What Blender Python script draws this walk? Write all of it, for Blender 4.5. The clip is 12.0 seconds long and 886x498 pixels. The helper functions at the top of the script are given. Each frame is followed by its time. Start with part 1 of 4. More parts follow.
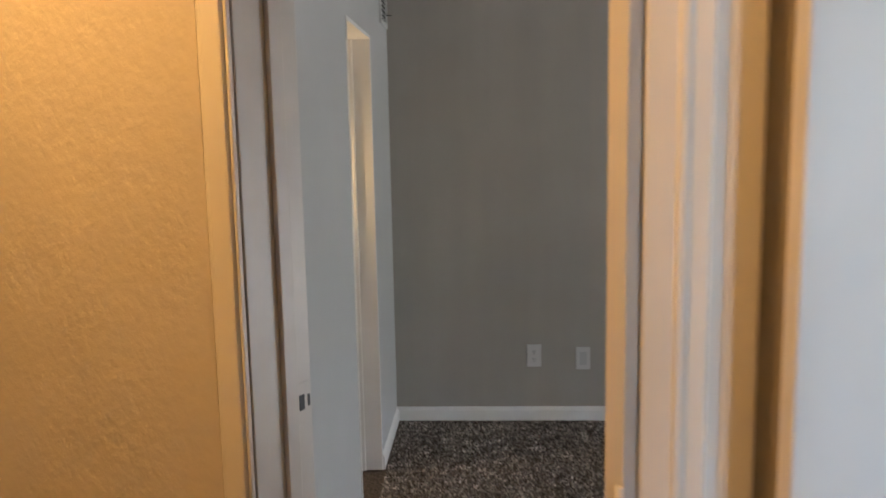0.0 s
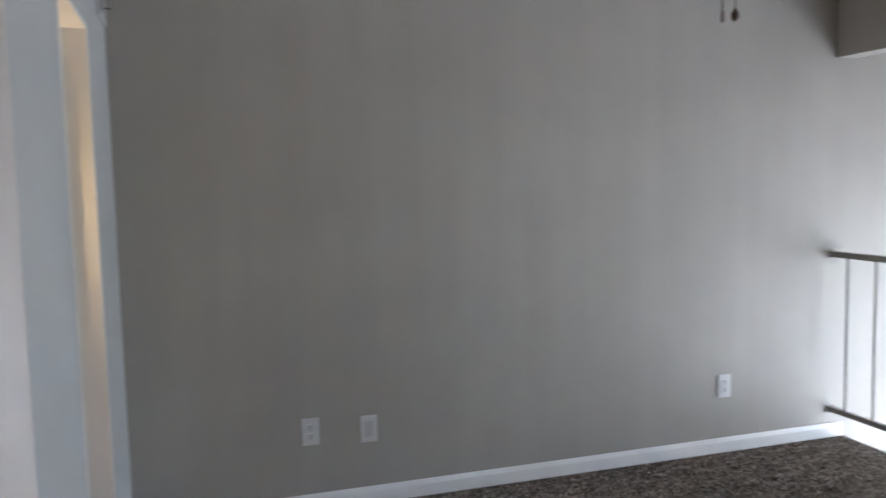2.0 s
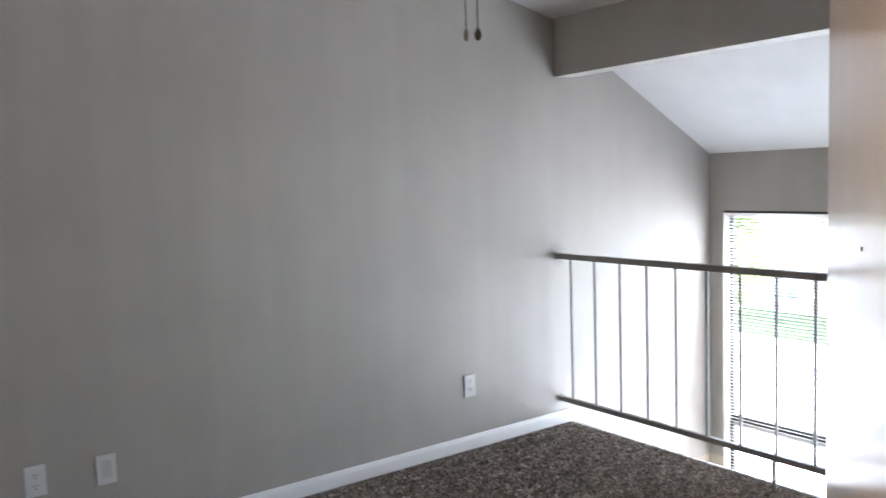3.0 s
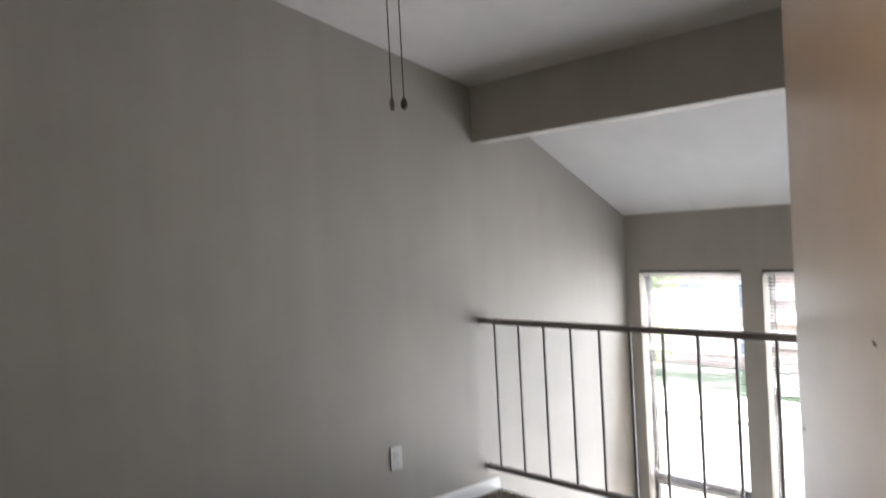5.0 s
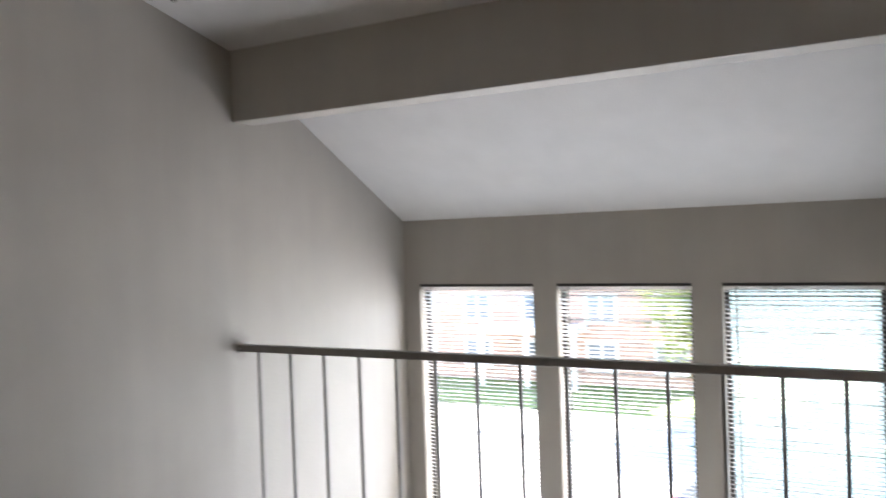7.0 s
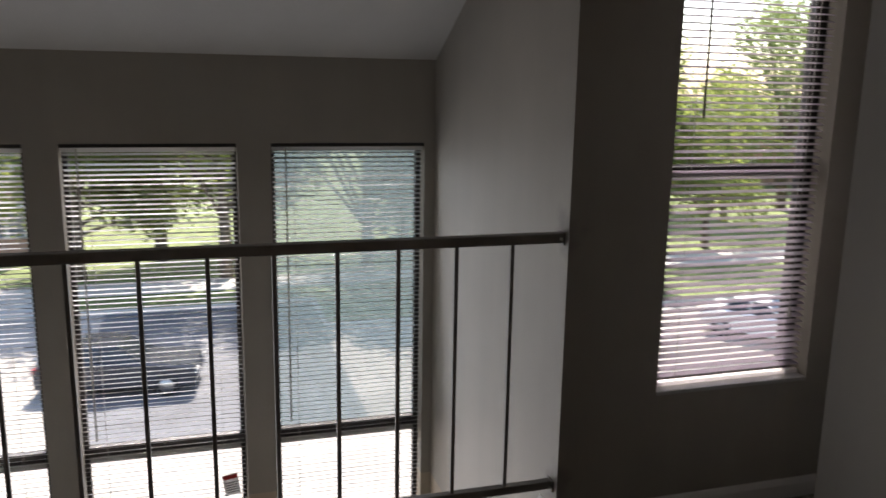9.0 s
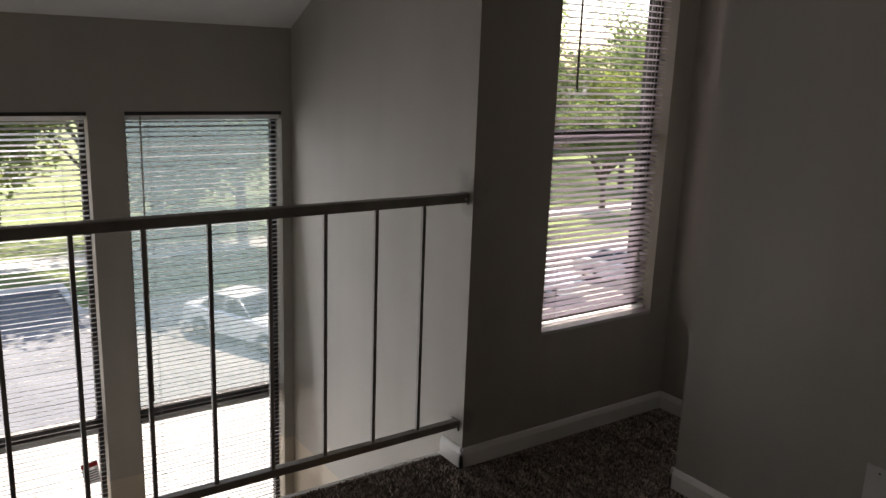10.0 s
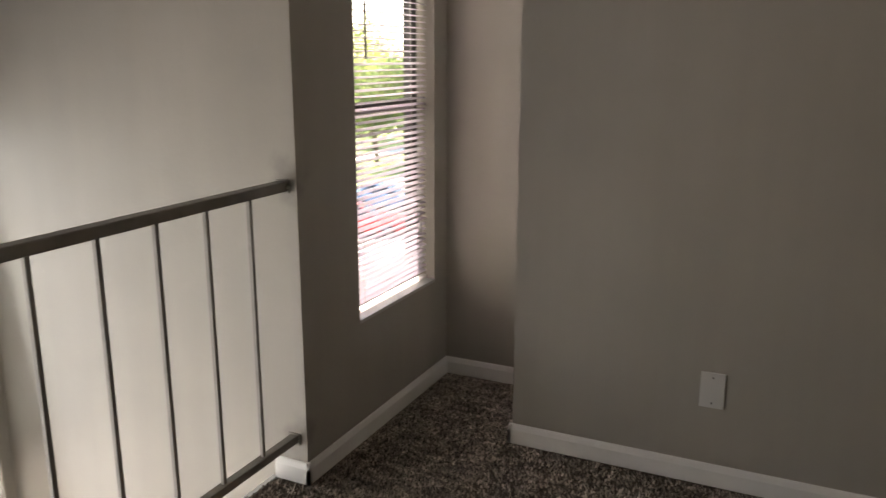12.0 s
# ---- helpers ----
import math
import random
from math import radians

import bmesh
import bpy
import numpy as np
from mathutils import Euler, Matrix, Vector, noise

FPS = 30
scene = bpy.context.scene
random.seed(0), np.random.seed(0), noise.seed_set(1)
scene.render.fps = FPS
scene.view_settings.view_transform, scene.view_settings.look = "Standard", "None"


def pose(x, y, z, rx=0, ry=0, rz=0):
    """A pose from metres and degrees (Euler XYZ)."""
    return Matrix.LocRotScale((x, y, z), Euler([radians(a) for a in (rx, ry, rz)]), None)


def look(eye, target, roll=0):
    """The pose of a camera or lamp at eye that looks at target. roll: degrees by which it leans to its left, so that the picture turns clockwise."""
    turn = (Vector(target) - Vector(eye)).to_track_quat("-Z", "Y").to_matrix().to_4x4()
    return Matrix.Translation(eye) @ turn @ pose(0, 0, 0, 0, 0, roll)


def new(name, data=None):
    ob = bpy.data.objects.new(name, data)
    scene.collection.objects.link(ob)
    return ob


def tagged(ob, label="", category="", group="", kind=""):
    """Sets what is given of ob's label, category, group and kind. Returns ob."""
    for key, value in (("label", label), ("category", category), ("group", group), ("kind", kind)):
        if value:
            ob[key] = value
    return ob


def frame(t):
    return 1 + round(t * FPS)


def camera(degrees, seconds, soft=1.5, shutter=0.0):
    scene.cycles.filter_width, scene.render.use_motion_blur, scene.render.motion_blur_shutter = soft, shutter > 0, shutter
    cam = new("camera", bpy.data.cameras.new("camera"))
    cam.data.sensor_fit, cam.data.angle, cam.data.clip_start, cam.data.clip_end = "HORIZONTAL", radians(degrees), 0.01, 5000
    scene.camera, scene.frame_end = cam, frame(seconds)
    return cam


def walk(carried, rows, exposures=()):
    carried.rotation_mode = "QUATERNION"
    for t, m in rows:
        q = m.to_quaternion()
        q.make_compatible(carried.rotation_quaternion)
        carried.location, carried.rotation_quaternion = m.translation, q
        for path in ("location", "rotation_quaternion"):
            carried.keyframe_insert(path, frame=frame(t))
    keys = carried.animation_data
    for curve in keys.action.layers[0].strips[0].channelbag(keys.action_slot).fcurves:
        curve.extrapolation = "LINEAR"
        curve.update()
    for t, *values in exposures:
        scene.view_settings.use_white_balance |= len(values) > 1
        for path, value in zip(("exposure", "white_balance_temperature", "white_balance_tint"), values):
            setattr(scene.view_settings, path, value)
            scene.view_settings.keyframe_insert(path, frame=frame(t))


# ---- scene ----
cam = camera(57.8, 12.0, soft=1.35, shutter=0.4)
PATH = [
    (0, (0.462, -3.991, 1.453), (0.359, -2.013, 1.174), -1.1),
    (0.2, (0.438, -3.876, 1.44), (0.303, -1.898, 1.178), -0.7),
    (0.5, (0.398, -3.757, 1.437), (0.323, -1.772, 1.2), -0.4),
    (1, (0.343, -3.531, 1.428), (0.451, -1.547, 1.203), 0.1),
    (1.5, (0.313, -3.372, 1.419), (0.608, -1.409, 1.175), 0.1),
    (1.7, (0.305, -3.34, 1.393), (0.703, -1.392, 1.178), -0.4),
    (1.9, (0.287, -3.315, 1.384), (0.812, -1.394, 1.195), -0.9),
    (2, (0.28, -3.301, 1.379), (0.872, -1.399, 1.204), -1.3),
    (2.5, (0.258, -3.25, 1.392), (1.201, -1.494, 1.226), -2.0),
    (3, (0.253, -3.231, 1.393), (1.425, -1.619, 1.222), -1.9),
    (3.2, (0.25, -3.224, 1.393), (1.486, -1.661, 1.216), -1.7),
    (4.8, (0.246, -3.179, 1.413), (1.614, -1.724, 1.311), -2.6),
    (5, (0.262, -3.158, 1.416), (1.607, -1.679, 1.39), -3.0),
    (5.5, (0.332, -3.066, 1.44), (1.666, -1.593, 1.667), -2.8),
    (6, (0.435, -2.926, 1.441), (1.838, -1.514, 1.636), -1.9),
    (6.5, (0.603, -2.689, 1.461), (2.183, -1.465, 1.543), -2.0),
    (7, (0.748, -2.473, 1.392), (2.502, -1.512, 1.369), -2.0),
    (7.5, (0.913, -2.229, 1.413), (2.825, -1.66, 1.27), -1.8),
    (7.7, (0.968, -2.138, 1.394), (2.921, -1.745, 1.215), -1.3),
    (9.3, (1.23, -1.338, 1.392), (3.027, -2.105, 0.966), 1.3),
    (9.5, (1.233, -1.239, 1.381), (2.97, -2.131, 0.945), 1.5),
    (10, (1.275, -0.98, 1.385), (2.875, -2.091, 0.931), 2.1),
    (10.5, (1.448, -0.828, 1.354), (2.956, -2.045, 0.86), 1.6),
    (11, (1.634, -0.741, 1.357), (2.988, -2.121, 0.846), 1.2),
    (11.5, (1.832, -0.658, 1.347), (2.906, -2.27, 0.852), 1.6),
    (12, (1.972, -0.626, 1.329), (2.803, -2.382, 0.855), 0.1),
]
EXPOSURE = [(0.0, 4.2, 6500, 13), (0.5, 4.25, 6600, 13), (1.0, 4.75, 6050, 13), (1.5, 4.78, 6000, 14), (2.0, 4.45, 5800, 13), (2.6, 5.05, 5850, 13), (3.2, 4.4, 5850, 13), (5.0, 3.85, 6450, 14), (5.5, 4.1, 6500, 15), (6.5, 4.35, 6500, 15), (7.2, 3.6, 6350, 15), (7.7, 2.55, 6350, 16), (9.3, 1.75, 7000, 17), (10.5, 2.2, 7200, 17), (12.0, 3.2, 7600, 16)]
walk(cam, [(t, look(eye, target, roll)) for t, eye, target, roll in PATH], EXPOSURE)

# ---- world, sun, large lights ----
world = bpy.data.worlds.new("world")
scene.world = world
world.use_nodes = True
sky = world.node_tree.nodes.new("ShaderNodeTexSky")
sky.sky_type, sky.sun_disc = "NISHITA", False
sky.sun_elevation, sky.sun_rotation = radians(50), radians(107)
world.node_tree.links.new(sky.outputs[0], world.node_tree.nodes["Background"].inputs[0])
world.node_tree.nodes["Background"].inputs[1].default_value = 0.12
sun = new("sun", bpy.data.lights.new("sun", "SUN"))
sun.data.energy, sun.data.angle, sun.data.color = 3.9, radians(0.5), (1, 0.95, 0.88)
sun.matrix_world = look((0, 0, 0), (-0.615, 0.19, -0.766))


def window_light(name, y, z, x, w, h, watts):
    """Skylight entering by a window's opening."""
    ob = new(name, bpy.data.lights.new(name, "AREA"))
    ob.data.shape, ob.data.size, ob.data.size_y = "RECTANGLE", w, h
    ob.data.energy, ob.data.color = watts, (0.80, 0.90, 1.0)
    ob.matrix_world = look((x, y, z), (x - 1, y, z + 0.16))
    return ob


for y0 in (-0.455, -1.29, -2.13):
    window_light("window_skylight", y0, 0.0, 4.59, 0.66, 2.1, 1.02)
window_light("nook_skylight", -3.15, 1.2, 3.225, 0.52, 1.4, 0.05)
hall_lamp_light = new("hall_lamp_light", bpy.data.lights.new("hall_lamp_light", "POINT"))
hall_lamp_light.data.energy, hall_lamp_light.data.color, hall_lamp_light.data.shadow_soft_size = 2.8, (1, 0.50, 0.13), 0.06
hall_lamp_light.location = (-0.40, -3.18, 2.40)
# Unseen light with no fixture, added to warm the closet opening's lining.
closet_fill_light = new("closet_fill_light", bpy.data.lights.new("closet_fill_light", "POINT"))
closet_fill_light.data.energy, closet_fill_light.data.color, closet_fill_light.data.shadow_soft_size = 0.5, (1, 0.66, 0.30), 0.04
closet_fill_light.location = (-0.34, -0.725, 1.30)
# Unseen cool light, added behind the starting viewpoint to brighten the bathroom door.
bath = window_light("bath_fill_light", -5.47, 1.5, 0.99, 0.28, 0.9, 1.4)
bath.matrix_world = look((0.99, -5.47, 1.5), (0.99, -4.47, 1.44))
bath.data.color = (0.70, 0.85, 1.0)


# ---- materials ----
def mat(name, color, rough=0.6, metal=0.0, noise_scale=6.0, vary=0.06, bump=0.1, bump_scale=220.0, bump_dist=0.001, emit=None, each=0.0):
    """A painted or plain surface: two scales of variation and a fine relief."""
    m = bpy.data.materials.new(name)
    m.use_nodes = True
    nt = m.node_tree
    b = nt.nodes["Principled BSDF"]
    b.inputs["Roughness"].default_value, b.inputs["Metallic"].default_value = rough, metal
    co = nt.nodes.new("ShaderNodeTexCoord")
    n1 = nt.nodes.new("ShaderNodeTexNoise")
    n1.inputs["Scale"].default_value, n1.inputs["Detail"].default_value = noise_scale, 5
    nt.links.new(co.outputs["Object"], n1.inputs["Vector"])
    ramp = nt.nodes.new("ShaderNodeMapRange")
    ramp.inputs[1].default_value, ramp.inputs[2].default_value = 0.3, 0.7
    ramp.inputs[3].default_value, ramp.inputs[4].default_value = 1 - vary, 1 + vary
    nt.links.new(n1.outputs["Fac"], ramp.inputs[0])
    mul = nt.nodes.new("ShaderNodeVectorMath")
    mul.operation = "SCALE"
    mul.inputs[0].default_value = color
    nt.links.new(ramp.outputs[0], mul.inputs["Scale"])
    last = mul.outputs[0]
    if each:
        info = nt.nodes.new("ShaderNodeObjectInfo")
        r2 = nt.nodes.new("ShaderNodeMapRange")
        r2.inputs[3].default_value, r2.inputs[4].default_value = 1 - each, 1 + each
        nt.links.new(info.outputs["Random"], r2.inputs[0])
        m2 = nt.nodes.new("ShaderNodeVectorMath")
        m2.operation = "SCALE"
        nt.links.new(last, m2.inputs[0])
        nt.links.new(r2.outputs[0], m2.inputs["Scale"])
        last = m2.outputs[0]
    nt.links.new(last, b.inputs["Base Color"])
    if bump:
        n2 = nt.nodes.new("ShaderNodeTexNoise")
        n2.inputs["Scale"].default_value, n2.inputs["Detail"].default_value = bump_scale, 4
        nt.links.new(co.outputs["Object"], n2.inputs["Vector"])
        bp = nt.nodes.new("ShaderNodeBump")
        bp.inputs["Strength"].default_value, bp.inputs["Distance"].default_value = bump, bump_dist
        nt.links.new(n2.outputs["Fac"], bp.inputs["Height"])
        nt.links.new(bp.outputs[0], b.inputs["Normal"])
    if emit:
        b.inputs["Emission Color"].default_value, b.inputs["Emission Strength"].default_value = (*emit[0], 1), emit[1]
    return m


M_WALL = mat("wall_paint", (0.370, 0.344, 0.306), 0.55, vary=0.045, bump=0.25, bump_scale=60, bump_dist=0.003, noise_scale=2.5)
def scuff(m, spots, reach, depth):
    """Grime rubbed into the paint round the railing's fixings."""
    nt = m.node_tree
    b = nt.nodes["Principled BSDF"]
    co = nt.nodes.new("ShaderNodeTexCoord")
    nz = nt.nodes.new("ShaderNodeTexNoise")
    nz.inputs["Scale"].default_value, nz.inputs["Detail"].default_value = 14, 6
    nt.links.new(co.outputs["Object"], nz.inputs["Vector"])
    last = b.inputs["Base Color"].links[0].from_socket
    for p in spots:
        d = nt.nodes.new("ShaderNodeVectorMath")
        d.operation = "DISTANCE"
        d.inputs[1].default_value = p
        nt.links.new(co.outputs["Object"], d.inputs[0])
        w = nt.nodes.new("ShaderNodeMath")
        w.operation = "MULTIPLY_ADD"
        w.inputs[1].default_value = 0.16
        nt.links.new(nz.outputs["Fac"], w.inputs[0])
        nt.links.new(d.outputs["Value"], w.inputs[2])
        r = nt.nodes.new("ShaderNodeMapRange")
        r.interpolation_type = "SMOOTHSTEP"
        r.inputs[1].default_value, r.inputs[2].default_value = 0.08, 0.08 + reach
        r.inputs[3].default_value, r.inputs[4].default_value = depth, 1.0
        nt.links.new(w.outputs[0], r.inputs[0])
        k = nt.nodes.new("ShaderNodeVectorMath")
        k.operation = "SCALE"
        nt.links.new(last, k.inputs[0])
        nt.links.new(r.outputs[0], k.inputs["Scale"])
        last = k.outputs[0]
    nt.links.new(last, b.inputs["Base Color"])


def roller_marks(m, depth):
    """Faint upright bands left by the paint roller."""
    nt = m.node_tree
    b = nt.nodes["Principled BSDF"]
    co = nt.nodes.new("ShaderNodeTexCoord")
    mp = nt.nodes.new("ShaderNodeMapping")
    mp.inputs["Scale"].default_value = (5.0, 5.0, 0.35)
    nz = nt.nodes.new("ShaderNodeTexNoise")
    nz.inputs["Scale"].default_value, nz.inputs["Detail"].default_value = 1.6, 3
    nt.links.new(co.outputs["Object"], mp.inputs["Vector"])
    nt.links.new(mp.outputs[0], nz.inputs["Vector"])
    r = nt.nodes.new("ShaderNodeMapRange")
    r.inputs[1].default_value, r.inputs[2].default_value = 0.3, 0.7
    r.inputs[3].default_value, r.inputs[4].default_value = 1 - depth, 1 + depth
    nt.links.new(nz.outputs["Fac"], r.inputs[0])
    k = nt.nodes.new("ShaderNodeVectorMath")
    k.operation = "SCALE"
    nt.links.new(b.inputs["Base Color"].links[0].from_socket, k.inputs[0])
    nt.links.new(r.outputs[0], k.inputs["Scale"])
    nt.links.new(k.outputs[0], b.inputs["Base Color"])


roller_marks(M_WALL, 0.03)
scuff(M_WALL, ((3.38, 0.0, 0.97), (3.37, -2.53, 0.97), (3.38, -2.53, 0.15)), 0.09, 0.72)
M_TEXT = mat("orange_peel_paint", (0.66, 0.62, 0.56), 0.5, vary=0.03, bump=0.5, bump_scale=45, bump_dist=0.004)
M_TAN = mat("tan_paint", (0.50, 0.43, 0.34), 0.6, vary=0.03, bump=0.2, bump_scale=80)
M_CEIL = mat("ceiling_paint", (0.65, 0.63, 0.605), 0.8, vary=0.03, bump=0.5, bump_scale=120, bump_dist=0.003)
M_TRIM = mat("white_trim_paint", (0.78, 0.77, 0.75), 0.35, vary=0.03, bump=0.12, bump_scale=40, bump_dist=0.002)
M_CLOSET = mat("satin_white_wall_paint", (0.49, 0.49, 0.485), 0.45, vary=0.03, bump=0.2, bump_scale=50, bump_dist=0.003, noise_scale=2.5)
M_JAMB = mat("worn_jamb_paint", (0.58, 0.56, 0.53), 0.38, vary=0.06, bump=0.25, bump_scale=30, bump_dist=0.002, noise_scale=9)
M_DOOR = mat("white_door_paint", (0.66, 0.65, 0.64), 0.22, vary=0.04, bump=0.15, bump_scale=25, bump_dist=0.002)
M_RAIL = mat("grey_rail_paint", (0.23, 0.213, 0.195), 0.38, vary=0.12, noise_scale=18, bump=0.2, bump_scale=90)
M_PLATE = mat("white_plastic", (0.60, 0.59, 0.575), 0.3, vary=0.02, bump=0.03)
M_DARK = mat("dark_slot", (0.03, 0.03, 0.03), 0.5, bump=0)
M_STEEL = mat("brushed_steel", (0.55, 0.53, 0.50), 0.3, metal=1.0, bump=0.1, bump_scale=300)
M_BOB = mat("grey_chain_bob", (0.22, 0.19, 0.165), 0.4, bump=0.05)
M_BRONZE = mat("bronze_metal", (0.10, 0.075, 0.055), 0.3, metal=0.9, bump=0.08)
M_BLADE = mat("dark_walnut", (0.045, 0.022, 0.018), 0.35, vary=0.3, noise_scale=9, bump=0.1)
M_GLOW = mat("frosted_glass_lit", (0.9, 0.88, 0.82), 0.4, emit=((1.0, 0.95, 0.86), 0.14), bump=0)
M_BULB = mat("warm_bulb", (0.9, 0.85, 0.7), 0.4, emit=((1.0, 0.55, 0.2), 8.0), bump=0)
M_SLAT = mat("blind_slat_vinyl", (0.84, 0.83, 0.83), 0.35, vary=0.03, bump=0, each=0.04)
sl = M_SLAT.node_tree
tr = sl.nodes.new("ShaderNodeBsdfTranslucent")
tr.inputs[0].default_value = (0.90, 0.88, 0.89, 1)
mx = sl.nodes.new("ShaderNodeMixShader")
mx.inputs[0].default_value = 0.45
sl.links.new(sl.nodes["Principled BSDF"].outputs[0], mx.inputs[1])
sl.links.new(tr.outputs[0], mx.inputs[2])
sl.links.new(mx.outputs[0], sl.nodes["Material Output"].inputs[0])
# Nook slats: a copy with the lilac cast of daylight put into the colour.
M_SLATN = M_SLAT.copy()
M_SLATN.name = "lavender_white_slat_vinyl"
for nd in M_SLATN.node_tree.nodes:
    if nd.type == "BSDF_TRANSLUCENT":
        nd.inputs[0].default_value = (0.88, 0.80, 0.90, 1)
    if nd.type == "VECT_MATH" and nd.operation == "SCALE" and not nd.inputs[0].is_linked:
        nd.inputs[0].default_value = (0.82, 0.77, 0.84)
M_CORD = mat("blind_cord", (0.55, 0.53, 0.5), 0.8, bump=0)
M_WAND = mat("clear_wand", (0.16, 0.15, 0.14), 0.2, bump=0)
M_FRAME = mat("bronze_aluminium", (0.03, 0.027, 0.025), 0.45, metal=0.2, bump=0.05)
M_FRAMEL = mat("mill_aluminium", (0.40, 0.40, 0.39), 0.4, metal=0.5, bump=0.05)
M_FLOORB = mat("lower_carpet", (0.32, 0.27, 0.21), 0.95, vary=0.2, noise_scale=30, bump=0.6, bump_scale=260, bump_dist=0.006)
M_GRASS = mat("lawn_grass", (0.15, 0.19, 0.06), 0.9, vary=0.35, noise_scale=1.5, bump=0.8, bump_scale=30, bump_dist=0.05)
M_PAVE = mat("weathered_concrete_paving", (0.36, 0.335, 0.30), 0.9, vary=0.18, noise_scale=0.6, bump=0.5, bump_scale=60, bump_dist=0.01)
# Asphalt grey, with the shadow over the drive put into the colour.
M_ASPH = mat("worn_shaded_asphalt", (0.115, 0.12, 0.13), 0.85, vary=0.18, noise_scale=0.7, bump=0.5, bump_scale=60, bump_dist=0.01)
M_CONC = mat("concrete", (0.48, 0.46, 0.42), 0.85, vary=0.1, noise_scale=2, bump=0.3, bump_scale=60)
M_BRICK = mat("red_brick", (0.45, 0.28, 0.205), 0.85, vary=0.2, noise_scale=3, bump=0.4, bump_scale=40, each=0.15)
M_ROOF = mat("shingle_roof", (0.12, 0.11, 0.10), 0.9, vary=0.2, noise_scale=4, bump=0.5, bump_scale=30)
M_LEAF = mat("foliage", (0.115, 0.15, 0.055), 0.7, vary=0.5, noise_scale=1.2, bump=0, each=0.2)
M_LEAFD = mat("foliage_dark", (0.09, 0.13, 0.05), 0.7, vary=0.5, noise_scale=1.2, bump=0, each=0.2)
for lm, lc in ((M_LEAF, (0.33, 0.39, 0.10, 1)), (M_LEAFD, (0.21, 0.27, 0.09, 1))):
    ln = lm.node_tree
    lt = ln.nodes.new("ShaderNodeBsdfTranslucent")
    lt.inputs[0].default_value = lc
    lx = ln.nodes.new("ShaderNodeMixShader")
    lx.inputs[0].default_value = 0.45
    ln.links.new(ln.nodes["Principled BSDF"].outputs[0], lx.inputs[1])
    ln.links.new(lt.outputs[0], lx.inputs[2])
    ln.links.new(lx.outputs[0], ln.nodes["Material Output"].inputs[0])
M_BARK = mat("bark", (0.11, 0.085, 0.06), 0.9, vary=0.3, noise_scale=6, bump=0.6, bump_scale=20, bump_dist=0.02)
M_TYRE = mat("tyre_rubber", (0.02, 0.02, 0.02), 0.8, bump=0)
M_CARGLASS = mat("car_glass", (0.02, 0.025, 0.03), 0.05, bump=0)
M_FARPANE = mat("far_window_pane", (0.16, 0.18, 0.20), 0.06, bump=0)
M_LAMPR = mat("tail_lamp", (0.4, 0.02, 0.02), 0.15, bump=0)


def glass_material():
    m = bpy.data.materials.new("window_glass")
    m.use_nodes = True
    nt = m.node_tree
    b = nt.nodes["Principled BSDF"]
    b.inputs["Roughness"].default_value, b.inputs["Transmission Weight"].default_value, b.inputs["IOR"].default_value = 0.0, 1.0, 1.05
    b.inputs["Base Color"].default_value = (0.96, 0.98, 0.97, 1)
    return m


M_GLASS = glass_material()


def carpet_material():
    m = mat("brown_frieze_carpet", (0.14, 0.112, 0.09), 0.95, vary=0.55, noise_scale=95, bump=0.9, bump_scale=170, bump_dist=0.012)
    return m


M_CARPET = carpet_material()


def tuft_material():
    m = bpy.data.materials.new("carpet_yarn")
    m.use_nodes = True
    nt = m.node_tree
    b = nt.nodes["Principled BSDF"]
    b.inputs["Roughness"].default_value = 0.9
    geo = nt.nodes.new("ShaderNodeNewGeometry")
    cr = nt.nodes.new("ShaderNodeValToRGB")
    cr.color_ramp.elements[0].color = (0.10, 0.08, 0.066, 1)
    cr.color_ramp.elements[1].color = (0.62, 0.54, 0.47, 1)
    nt.links.new(geo.outputs["Random Per Island"], cr.inputs[0])
    co = nt.nodes.new("ShaderNodeTexCoord")
    mp = nt.nodes.new("ShaderNodeMapping")
    mp.inputs["Scale"].default_value, mp.inputs["Rotation"].default_value = (7.0, 26.0, 1.0), (0, 0, 0.5)
    nz = nt.nodes.new("ShaderNodeTexNoise")
    nz.inputs["Scale"].default_value, nz.inputs["Detail"].default_value = 1.3, 4
    nt.links.new(co.outputs["Object"], mp.inputs["Vector"])
    nt.links.new(mp.outputs[0], nz.inputs["Vector"])
    r = nt.nodes.new("ShaderNodeMapRange")
    r.inputs[1].default_value, r.inputs[2].default_value, r.inputs[3].default_value, r.inputs[4].default_value = 0.32, 0.68, 0.68, 1.45
    nt.links.new(nz.outputs["Fac"], r.inputs[0])
    k = nt.nodes.new("ShaderNodeVectorMath")
    k.operation = "SCALE"
    nt.links.new(cr.outputs[0], k.inputs[0])
    nt.links.new(r.outputs[0], k.inputs["Scale"])
    nt.links.new(k.outputs[0], b.inputs["Base Color"])
    return m


M_YARN = tuft_material()


# ---- mesh helpers ----
def add_box(bm, x0, y0, z0, x1, y1, z1, bevel=0.0, m=None):
    vs = [bm.verts.new(p) for p in ((x0, y0, z0), (x1, y0, z0), (x1, y1, z0), (x0, y1, z0), (x0, y0, z1), (x1, y0, z1), (x1, y1, z1), (x0, y1, z1))]
    if m is not None:
        for v in vs:
            v.co = m @ v.co
    fs = [bm.faces.new([vs[i] for i in f]) for f in ((3, 2, 1, 0), (4, 5, 6, 7), (0, 1, 5, 4), (1, 2, 6, 5), (2, 3, 7, 6), (3, 0, 4, 7))]
    if bevel:
        es = {e for f in fs for e in f.edges}
        bmesh.ops.bevel(bm, geom=list(es), offset=bevel, segments=2, affect="EDGES", profile=0.6)
    return vs


